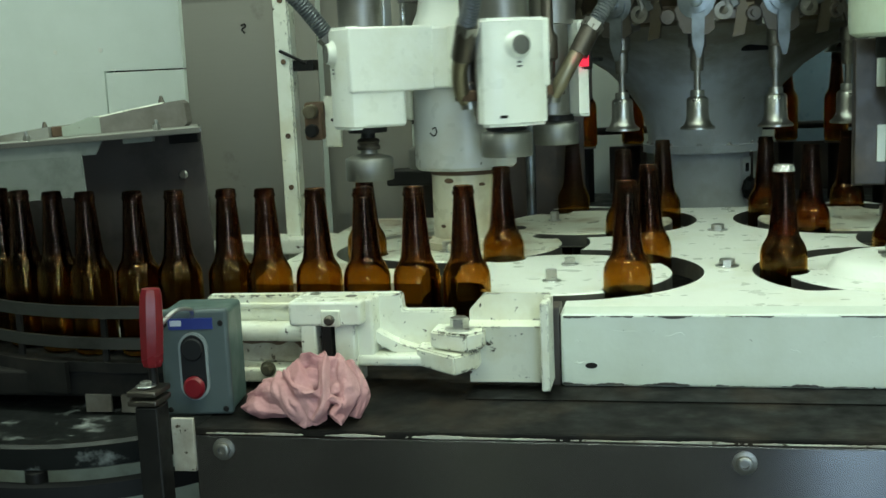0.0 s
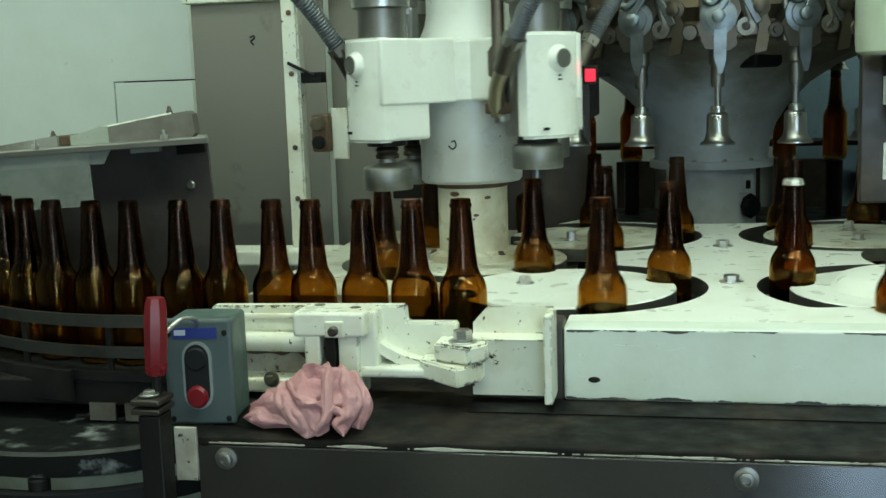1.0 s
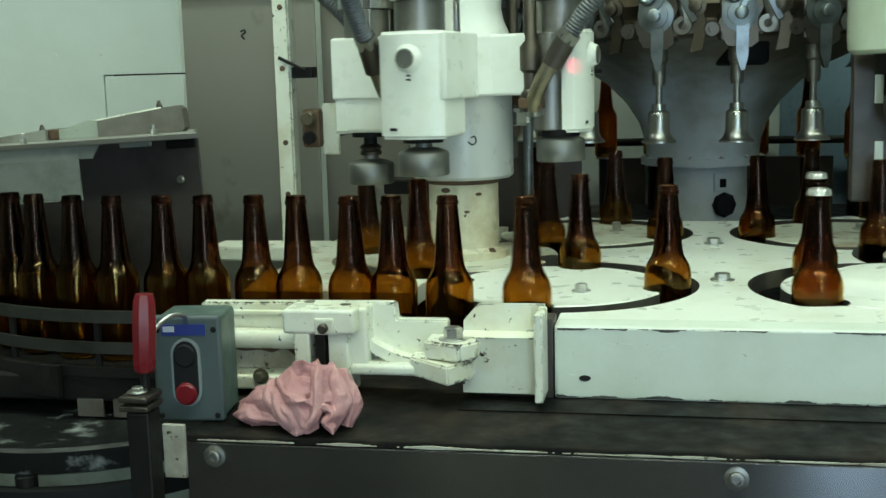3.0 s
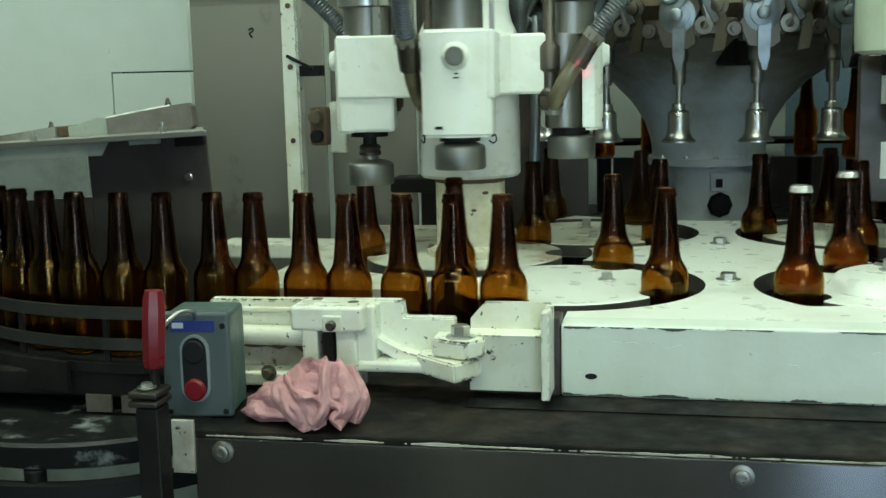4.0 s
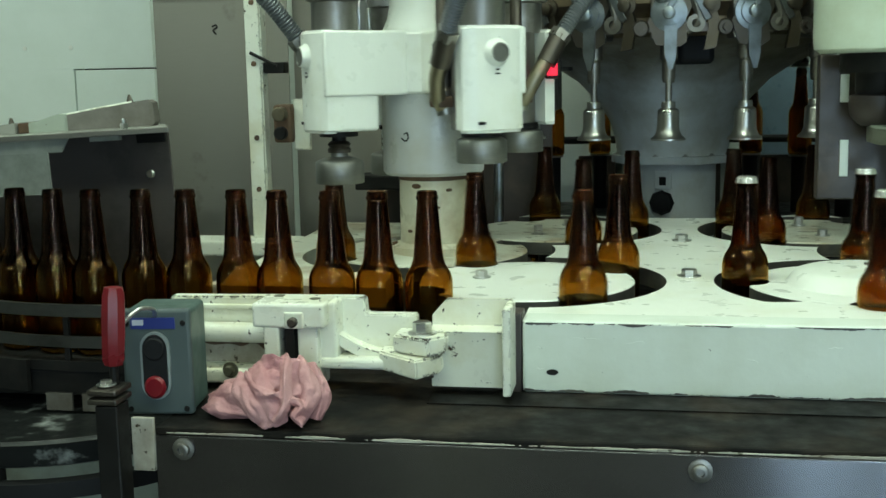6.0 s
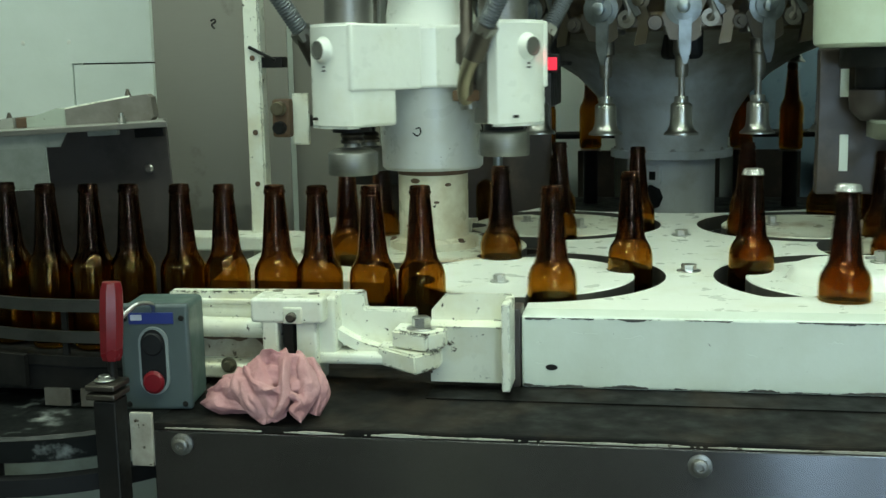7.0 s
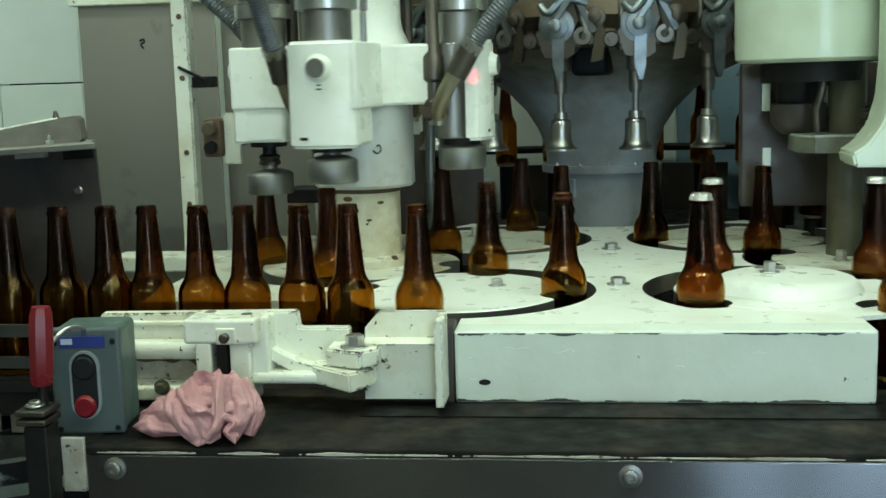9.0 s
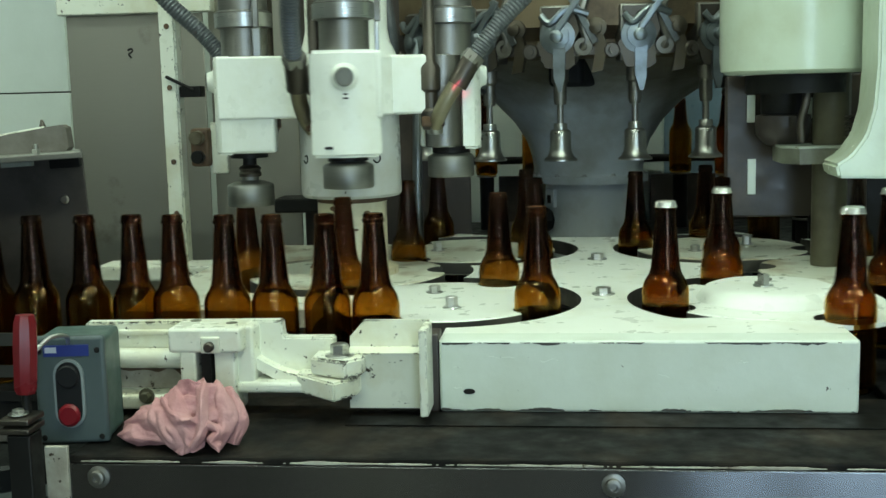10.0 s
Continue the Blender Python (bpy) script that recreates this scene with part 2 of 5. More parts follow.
# ---- mesh tools ----
def bm_box(x0, x1, y0, y1, z0, z1, bevel=0.0, bm=None, seg=2):
    bm = bm or bmesh.new()
    m = Matrix.LocRotScale(((x0 + x1) / 2, (y0 + y1) / 2, (z0 + z1) / 2), None, (abs(x1 - x0), abs(y1 - y0), abs(z1 - z0)))
    r = bmesh.ops.create_cube(bm, size=1, matrix=m)
    if bevel:
        es = list({e for v in r["verts"] for e in v.link_edges})
        old = set(bm.faces) - {f for v in r["verts"] for f in v.link_faces}
        bmesh.ops.bevel(bm, geom=es, offset=bevel, segments=seg, affect="EDGES", profile=0.5)
        flat = bm.faces.layers.int.get("flat") or bm.faces.layers.int.new("flat")
        fresh = [f for f in bm.faces if f not in old]
        for f in sorted(fresh, key=lambda f: -f.calc_area())[:6]:
            f[flat] = 1
    return bm


def bm_lathe(profile, seg=32, cx=0.0, cy=0.0, bm=None):
    """Revolves (r, z) pairs round the upright line through cx, cy."""
    bm = bm or bmesh.new()
    rings = []
    for r, z in profile:
        if r < 1e-5:
            rings.append([bm.verts.new((cx, cy, z))])
        else:
            rings.append([bm.verts.new((cx + r * math.cos(2 * math.pi * i / seg), cy + r * math.sin(2 * math.pi * i / seg), z)) for i in range(seg)])
    for a, b in zip(rings, rings[1:]):
        if len(a) == 1 and len(b) == 1:
            continue
        for i in range(seg):
            j = (i + 1) % seg
            if len(a) == 1:
                bm.faces.new((a[0], b[j], b[i]))
            elif len(b) == 1:
                bm.faces.new((a[i], a[j], b[0]))
            else:
                bm.faces.new((a[i], a[j], b[j], b[i]))
    return bm


def bm_cyl(r, z0, z1, cx=0.0, cy=0.0, seg=28, bevel=0.002, bm=None):
    bevel = min(bevel, r * 0.4, abs(z1 - z0) * 0.4)
    return bm_lathe([(0, z0), (r - bevel, z0), (r, z0 + bevel), (r, z1 - bevel), (r - bevel, z1), (0, z1)], seg, cx, cy, bm)


def bm_tube(points, r, seg=12, bm=None, ribs=0.0, n=14):
    """A round tube along a smooth line through the points."""
    bm = bm or bmesh.new()
    pts = [Vector(p) for p in points]
    line = []
    for i in range(len(pts) - 1):
        p0, p1, p2, p3 = pts[max(i - 1, 0)], pts[i], pts[i + 1], pts[min(i + 2, len(pts) - 1)]
        for k in range(n + (i == len(pts) - 2)):
            s = k / n
            line.append(0.5 * ((2 * p1) + (p2 - p0) * s + (2 * p0 - 5 * p1 + 4 * p2 - p3) * s * s + (3 * p1 - p0 - 3 * p2 + p3) * s ** 3))
    rings = []
    for i, p in enumerate(line):
        d = (line[min(i + 1, len(line) - 1)] - line[max(i - 1, 0)]).normalized()
        a = d.orthogonal().normalized() if not rings else (last - last.dot(d) * d).normalized()
        last = a
        b = d.cross(a)
        rr = r * (1 + (ribs if i % 2 else -ribs))
        rings.append([bm.verts.new(p + rr * (math.cos(2 * math.pi * k / seg) * a + math.sin(2 * math.pi * k / seg) * b)) for k in range(seg)])
    for a, b in zip(rings, rings[1:]):
        for k in range(seg):
            j = (k + 1) % seg
            bm.faces.new((a[k], a[j], b[j], b[k]))
    bm.faces.new(rings[0][::-1])
    bm.faces.new(rings[-1])
    return bm


def bm_prism(outline, z0, z1, bm=None):
    bm = bm or bmesh.new()
    lo = [bm.verts.new((x, y, z0)) for x, y in outline]
    hi = [bm.verts.new((x, y, z1)) for x, y in outline]
    n = len(outline)
    bm.faces.new(lo[::-1])
    bm.faces.new(hi)
    for i in range(n):
        bm.faces.new((lo[i], lo[(i + 1) % n], hi[(i + 1) % n], hi[i]))
    return bm


def bm_hex(cx, cy, z0, r=0.008, h=0.006, bm=None):
    bm = bm_cyl(r * 1.55, z0, z0 + 0.002, cx, cy, 18, 0.0005, bm)
    bm_lathe([(0, z0), (r, z0), (r, z0 + h), (r * 0.85, z0 + h + 0.001), (0, z0 + h + 0.001)], 6, cx, cy, bm)
    return bm


def turned(bm, m):
    bmesh.ops.transform(bm, matrix=m, verts=bm.verts[:])
    return bm


def mesh_of(name, bm, mat, smooth=True):
    bmesh.ops.recalc_face_normals(bm, faces=bm.faces[:])
    me = bpy.data.meshes.new(name)
    flat = bm.faces.layers.int.get("flat")
    round_faces = [not (flat and f[flat]) for f in bm.faces]
    bm.to_mesh(me)
    bm.free()
    me.materials.append(mat)
    if smooth:
        me.set_sharp_from_angle(angle=radians(38))
        me.polygons.foreach_set("use_smooth", round_faces)
    return me


def thing(name, label, category, bm=None, mat=None, group="", kind="", at=None):
    ob = new(name, mesh_of(name, bm, mat) if bm else None)
    if at:
        ob.matrix_basis = at
    return tagged(ob, label, category, group, kind)


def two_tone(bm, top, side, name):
    """Top and bottom in one material, the upright edges in a second."""
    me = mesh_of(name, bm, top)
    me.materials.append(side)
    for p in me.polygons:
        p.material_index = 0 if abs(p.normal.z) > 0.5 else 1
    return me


def part(name, bm, mat, parent, label=""):
    ob = new(name, bm if isinstance(bm, bpy.types.Mesh) else mesh_of(name, bm, mat))
    ob.parent = parent
    return tagged(ob, label)


def cut(bm, cutters):
    """The mesh less the cutter meshes."""
    bmesh.ops.recalc_face_normals(bm, faces=bm.faces[:])
    base = bpy.data.meshes.new("raw")
    bm.to_mesh(base)
    bm.free()
    ob = new("raw", base)
    spent = []
    for c in cutters:
        bmesh.ops.recalc_face_normals(c, faces=c.faces[:])
        me = bpy.data.meshes.new("cutter")
        c.to_mesh(me)
        c.free()
        co = new("cutter", me)
        spent.append(co)
        mod = ob.modifiers.new("cut", "BOOLEAN")
        mod.object, mod.operation, mod.solver = co, "DIFFERENCE", "EXACT"
    bpy.context.view_layer.update()
    got = bpy.data.meshes.new_from_object(ob.evaluated_get(bpy.context.evaluated_depsgraph_get()))
    out = bmesh.new()
    out.from_mesh(got)
    for o in [ob, *spent]:
        bpy.data.objects.remove(o)
    return out


# ---- plan of the machine (metres) ----
ZT = 1.091                    # top of the guide plates and star wheels
R = 0.158                     # pitch circle of the star wheels
SA, SA2, SB, SB2 = (0.022, 1.68), (0.022, 2.21), (0.487, 1.68), (0.487, 2.21)
TC, CC = (-0.168, 1.945), (0.677, 1.945)     # rinsing turret, crowning turret
RT = 0.168
TX = (TC[0] + 0.011, TC[1])  # axis of the turret's column
FC, RF, NF = (0.2545, 2.91), 0.58, 25        # filler
PERIOD = 1.2113               # seconds from bottle to bottle
PHASE = 0.569                 # place of the first bottle on the star wheel at 1 s
SLOT = 0.2
EARLY = 8.0


def toward(a, b):
    return math.degrees(math.atan2(b[1] - a[1], b[0] - a[0]))


# each leg: centre, radius, first and last angle, length in bottles
a1 = toward(SA, TC) % 360
t0 = a1 - 180
t1 = toward(TC, SA2) - 360
b0 = toward(TC, SA2) - 180
b1 = toward(SA2, FC)
f0, f1 = b1 - 180, toward(FC, SB2) - 360
c0, c1 = toward(SB2, FC), toward(SB2, CC) % 360
d0, d1 = toward(CC, SB2), toward(CC, SB)
e0, e1 = toward(SB, CC), 270.0
LEGS = [("A", SA, R, -118.0, a1, (a1 + 118) / 90), ("T", TC, RT, t0, t1, 2.33), ("A2", SA2, R, b0, b1, (b1 - b0) / 90),
        ("F", FC, RF, f0, f1, 22.054), ("B2", SB2, R, c0, c1, (c1 - c0) / 90), ("C", CC, RT, d0, d1, 2.93), ("B", SB, R, e0, e1, (e1 - e0) / 90)]
STARTS = {}
total = 0.0
for leg in LEGS:
    STARTS[leg[0]] = total
    total += leg[5]
U_END = total
U_F0, U_F1 = STARTS["F"], STARTS["B2"]
U_CAP = STARTS["C"] + 1.6


def smooth(x):
    x = min(max(x, 0.0), 1.0)
    return x * x * (3 - 2 * x)


def lift(u):
    """How far the filler's cylinders raise a bottle."""
    return 0.145 * smooth((u - U_F0 - 0.8) / 2.2) * smooth((U_F1 - 0.8 - u) / 2.2)


def bell_angle(u):
    return f1 + (U_F1 - u) * 360 / NF


# the queue goes forward in pushes: how far a bottle is ahead of even motion, by the part of its step
PUSH = [(0.0, 0.0165), (0.05, 0.018), (0.156, 0.0155), (0.348, 0.0065), (0.459, 0.0005), (0.569, -0.002), (0.743, -0.0045), (0.871, 0.0), (1.0, 0.0165)]
MOUTH = [(-1.0, -0.1185), (-0.954, -0.109), (-0.844, -0.1075), (-0.652, -0.1035), (-0.541, -0.102), (-0.431, -0.1005), (-0.257, -0.09), (-0.129, -0.074), (0.0, -0.053)]
UNEVEN = {-5: 0.005, -4: -0.006, -6: -0.003, -7: 0.003, -8: -0.004, -9: 0.004, -12: -0.006, -13: 0.003, -14: 0.003, -10: -0.003, -15: -0.004}


def along(table, u):
    for (ua, xa), (ub, xb) in zip(table, table[1:]):
        if u <= ub:
            return xa + (xb - xa) * (u - ua) / (ub - ua)
    return table[-1][1]


def bottle_place(u, k=None):
    """Where a bottle stands that has come u places past the first star wheel's mouth."""
    if u < 0:
        if u < -1:
            x = -0.135 + (u + 1) * 0.0695 + along(PUSH, u % 1.0) + UNEVEN.get(k, 0.0) * smooth((-1 - u) / 0.9)
        else:
            x = along(MOUTH, u)
        y = 1.5405 + 0.024 * smooth((-0.2 - x) / 0.25)
        if x < -0.58:                       # the conveyor bends away
            s, q = -0.58 - x, 0.42
            a = min(s / q, 1.0)
            x, y = -0.58 - q * math.sin(a), y + q * (1 - math.cos(a))
            if s / q > 1.0:
                x, y = x - (s - q) * math.cos(1.0), y + (s - q) * math.sin(1.0)
        return Vector((x, y, 1.0))
    for name, c, r, p, q, n in LEGS:
        s = STARTS[name]
        if u <= s + n:
            a = p + (q - p) * (u - s) / n
            if name == "T":                 # stays below its head, hurries at the back
                a = p - 90 * min(u - s, 1.6)
                if u - s > 1.6:
                    a = p - 144 + (q - p + 144) * (u - s - 1.6) / (n - 1.6)
            if name == "F":
                w = smooth((u - s) / 1.2)
                a = w * bell_angle(u) + (1 - w) * a
            if name == "B":                 # let go early by its pocket
                a += EARLY * smooth((a - 190) / 70)
            a = radians(a)
            return Vector((c[0] + r * math.cos(a), c[1] + r * math.sin(a), 1.0 + lift(u)))
    return Vector((SB[0] + R * math.sin(radians(EARLY)) + (u - U_END) * 0.255, SB[1] - R * math.cos(radians(EARLY)), 1.0))


# ---- the hall ----
def hall():
    thing("floor", "grey concrete floor of a bottling hall", "floor", bm_box(-4, 4, -3, 5, -0.1, 0.0), FLOORMAT, kind="structure")
    thing("ceiling", "grey painted ceiling", "ceiling", bm_box(-4, 4, -3, 5, 2.9, 3.0), GREYCEIL, kind="structure")
    thing("wall_west", "plain grey hall wall", "wall", bm_box(-4.1, -4, -3, 5, 0, 2.9), GREYCEIL, kind="structure")
    thing("wall_east", "plain grey hall wall", "wall", bm_box(4, 4.1, -3, 5, 0, 2.9), GREYCEIL, kind="structure")
    thing("wall_south", "dark brown painted wall with windows", "wall", bm_box(-4, 4, -3.1, -3, 0, 2.9), SOUTHWALL, kind="structure")
    thing("wall_north", "white wall behind the filler", "wall", bm_box(-4, 4, 4.3, 4.4, 0, 2.9), WALLPAINT, kind="structure")
    for n, (wa, wb) in enumerate(WINDOWS):
        w = thing("window_%d" % (n + 1), "bright bluish window", "window", kind="structure")
        part("pane", bm_box(wa, wb, -2.999, -2.992, 0.25, 2.3), DAYGLOW, w)
        part("window_frame", bm_box(wa - 0.05, wa, -3.0, -2.97, 0.2, 2.35, 0.003), DULL, w)
        part("window_frame", bm_box(wb, wb + 0.05, -3.0, -2.97, 0.2, 2.35, 0.003), DULL, w)
    # Unseen door, added so the front panel reflects a pale brown streak.
    d = thing("reflected_door", "unseen pale brown door added for the front panel's reflection", "door", kind="structure")
    part("leaf", bm_box(-0.92, -0.5, -2.998, -2.96, 0.002, 2.05, 0.004), STAINED, d)
    part("door_handle", bm_tube([(-0.56, -2.96, 1.02), (-0.56, -2.93, 1.02), (-0.66, -2.925, 1.02)], 0.008), STEEL, d)
    for lx, ly, ll, watts in LAMPS:
        lamp = thing("ceiling_light", "white fluorescent ceiling light", "lamp", at=pose(lx, ly, 2.9), group="ceiling lights")
        part("housing", bm_box(-ll / 2 - 0.03, ll / 2 + 0.03, -0.1, 0.1, -0.03, -0.002, 0.005), WHITE, lamp)
        for s in (-0.045, 0.045):
            part("tube", turned(bm_cyl(0.013, -ll / 2 + 0.02, ll / 2 - 0.02), Matrix.Translation((0, s, -0.045)) @ pose(0, 0, 0, 0, 90, 0)), TUBEGLOW, lamp)


def partition():
    """White clad wall behind the infeed, with a hatch."""
    w = thing("wall_cladding", "pale green-white clad wall with a hatch", "wall", kind="structure")
    part("sheet", bm_box(-3.2, -1.064, 2.9, 2.96, 1.415, 2.7), WALLPAINT, w)
    part("sheet", bm_box(-3.2, -1.286, 2.9, 2.96, 0.0, 1.4148), WALLPAINT, w)
    part("hatch", bm_box(-1.283, -1.064, 2.902, 2.95, 1.0, 1.411, 0.002), WALLPAINT, w)
    part("frame", bm_box(-3.3, -1.05, 2.96, 3.0, 0, 2.75), DARK, w)
    for x, z in ((-1.42, 1.47), (-1.29, 1.47), (-1.55, 1.2)):
        part("rivet", turned(bm_cyl(0.006, 0, 0.003), pose(x, 2.9, z, 90, 0, 0)), WHITE, w)


def ragged(x0, x1, z, height, y0, y1, way=1, both=False):
    """Uneven strips along an edge, broken off where the height falls to nothing."""
    out, run, n = [], [], int((x1 - x0) / 0.0012)
    for i in range(n + 1):
        x = x0 + (x1 - x0) * i / n
        h = height(x)
        if h > 0.0002 and i < n:
            run.append((x, h))
            continue
        if len(run) > 2:
            low = [(x, z - (0.45 * h * way if both else 0)) for x, h in run]
            top = [(x, z + h * way) for x, h in run]
            line = low + top[::-1] if way > 0 else top + low[::-1]
            out.append(turned(bm_prism(line, y0, y1), pose(0, 0, 0, 90, 0, 0)))
        run = []
    return out


# ---- machine body ----
def machine_base():
    b = thing("machine_base", "black deck over a stainless steel panel with chipped edge", "machine")
    part("deck", bm_box(-0.347, 1.25, 1.218, 1.47, 0.96, 1.003, 0.003), DECK, b, "wet black grimy deck")
    part("bed", bm_box(-0.347, 1.25, 1.47, 3.6, 0.93, 0.985, 0.003), DARK, b)
    part("front_panel", bm_box(-0.345, 1.25, 1.212, 1.217, 0.35, 0.996, 0.0015), PANELSTEEL, b, "brushed stainless steel panel")
    part("body", bm_box(-0.34, 1.25, 1.24, 3.55, 0.0, 0.93), DARK, b)
    for bm in ragged(-0.33, 1.2, 0.9988, lambda x: 0.0022 * noise.noise(Vector((x * 22, 3, 0))) + 0.0009 + 0.0016 * max(0, noise.noise(Vector((x * 11, 8, 0)))) + 0.0008 * noise.noise(Vector((x * 210, 5, 0))), -1.2125, -1.2108, both=True):
        part("paint_flake", bm, DIRTYSHADECREAM, b)
    for x, z in ((-0.311, 0.981), (0.249, 0.979), (0.81, 0.979)):
        s = part("bolt", turned(bm_lathe([(0, 0), (0.0125, 0), (0.0125, 0.002), (0.0085, 0.003), (0.0085, 0.008), (0.007, 0.009), (0.004, 0.009), (0.004, 0.005), (0, 0.005)], 20), pose(x, 1.212, z, 90, 0, 0)), DULL, b)
    # Thin black strip paints the shadow gap along the wet foot of the apron.
    part("gutter", bm_box(-0.06, 1.24, 1.338, 1.396, 1.0032, 1.0048, 0.0005), WETSHADE, b, "wet black strip standing in for the apron's shadow gap")
    part("end_plate", bm_box(-0.37, -0.344, 1.208, 1.214, 0.955, 1.016, 0.001), DIRTYSHADECREAM, b, "white-spattered end plate")


def guide_plate():
    g = thing("guide_plate", "white painted bottle guide plate with round star wheel openings", "guide plate")
    outline = [(0.047, 1.399), (0.542, 1.399), (0.542, 1.52), (0.72, 1.60), (0.72, 2.3), (0.60, 2.34)]
    outline += [(FC[0] + 0.53 * math.cos(radians(a)), FC[1] + 0.53 * math.sin(radians(a))) for a in range(-58, -123, -8)]
    outline += [(-0.09, 2.34), (-0.09, 1.60), (0.047, 1.50)]
    bm = cut(bm_prism(outline, ZT - 0.026, ZT), [bm_cyl(SLOT, 1.0, 1.2, *c, seg=72, bevel=0) for c in (SA, SB, SA2, SB2)] + [bm_cyl(0.213, 1.0, 1.2, *c, seg=72, bevel=0) for c in (TC, CC)])
    part("plate", two_tone(bm, WHITE, DARKEDGE, "plate"), WHITE, g)
    arc = [(SB[0] + 0.2005 * math.cos(radians(a)), SB[1] + 0.2005 * math.sin(radians(a))) for a in range(222, 341, 3)]
    arc += [(SB[0] + q * math.cos(radians(a)), SB[1] + q * math.sin(radians(a))) for a in range(340, 221, -3) for q in [0.1575 + 0.042 * smooth((238 - a) / 16)]]
    part("exit_ledge", bm_prism(arc, ZT - 0.006, ZT - 0.0003), WHITE, g)
    bm = bm_box(0.047, 0.542, 1.397, 1.445, 1.004, ZT + 0.0015, 0.004, seg=3)
    part("apron", bm, BLOCKPAINT, g, "thick white apron with flaking lower edge")
    for x, y in ((0.2545, 1.722), (0.2545, 2.075)):
        part("bolt", bm_hex(x, y, ZT, 0.011, 0.01), STEEL, g)
    part("hole", turned(bm_cyl(0.006, 0, 0.002), Matrix.Translation((0.083, 1.3975, 1.03)) @ Matrix.Diagonal((1.2, 1, 0.6, 1)) @ pose(0, 0, 0, 90, 0, 0)), DARK, g)
    def wear(seed, much):
        return lambda x: 0.0042 * noise.noise(Vector((x * 26, seed, 0))) + 0.0016 * noise.noise(Vector((x * 120, seed, 4))) + 0.0012 * noise.noise(Vector((x * 330, seed, 9))) + much
    for bm in ragged(0.051, 0.53, ZT - 0.0006, wear(2.3, 0.0007), -1.3985, -1.3966, way=-1):
        part("chip", bm, DARKEDGE, g)
    for bm in ragged(0.049, 0.538, 1.0062, wear(7.7, 0.0015), -1.3985, -1.3966):
        part("chip", bm, DARKEDGE, g)
    for x, z, l in ((0.108, 1.071, 0.03), (0.17, 1.068, 0.022), (0.065, 1.06, 0.008), (0.064, 1.034, 0.01), (0.31, 1.05, 0.012), (0.40, 1.066, 0.016)):
        part("paint_blister", bm_tube([(x + l * k / 5, 1.3972, z + 0.004 * noise.noise(Vector((k * 0.7, x * 50, 0)))) for k in range(6)], 0.0005, 6), BLOCKPAINT, g)
    left = [(-0.44, 1.63), (-0.1, 1.63), (-0.092, 2.33), (-0.44, 2.33)]
    t = thing("turret_table", "stained white table plate round the turret", "guide plate")
    part("plate", cut(bm_prism(left, ZT - 0.03, ZT - 0.004), [bm_cyl(0.213, 1.0, 1.2, *TC, seg=64, bevel=0), bm_cyl(SLOT, 1.0, 1.2, *SA, seg=64, bevel=0), bm_cyl(SLOT, 1.0, 1.2, *SA2, seg=64, bevel=0)]), STAINED, t)


STARS = []


def star_wheel(c, r, phase, way, mat, hub):
    """A disc with four pockets that turns with the bottles."""
    s = thing("star_wheel", "white painted star wheel with four bottle pockets", "star wheel", at=pose(c[0], c[1], 0), group="star wheels")
    disc = bm_lathe([(0, ZT - 0.024), (r - 0.004, ZT - 0.024), (r - 0.002, ZT - 0.022), (r - 0.002, ZT - 0.002), (r - 0.004, ZT), (0, ZT)], 96)
    disc = cut(disc, [bm_cyl(0.0345, 1.0, 1.2, (r + 0.0005) * math.cos(radians(a)), (r + 0.0005) * math.sin(radians(a)), 28, 0) for a in (0, 90, 180, 270)])
    part("disc", two_tone(disc, mat, DARKEDGE, "disc"), mat, s)
    part("shaft", bm_cyl(0.03, 0.97, ZT - 0.026), DARK, s)
    if hub:
        part("hub", bm_lathe([(0, ZT + 0.0005), (0.103, ZT + 0.0005), (0.1, ZT + 0.004), (0.096, ZT + 0.011), (0.09, ZT + 0.0165), (0.081, ZT + 0.0195), (0.07, ZT + 0.0205), (0, ZT + 0.022)], 72), mat, s, "raised round white hub")
        part("bolt", bm_hex(0.02, 0.012, ZT + 0.0215, 0.009, 0.015), STEEL, s)
        part("cross_pin", turned(bm_box(-0.021, 0.021, -0.003, 0.003, ZT + 0.0265, ZT + 0.0305, 0.001), pose(0.02, 0.012, 0, 0, 0, 30)), DULL, s)
    else:
        for a, h in ((45, 0.016), (225, 0.01)):
            part("bolt", bm_hex(0.066 * math.cos(radians(a)), 0.066 * math.sin(radians(a)), ZT, 0.0085, h), STEEL, s)
    STARS.append((s, c, phase, way))


# ---- rinsing turret ----
CUPS = []


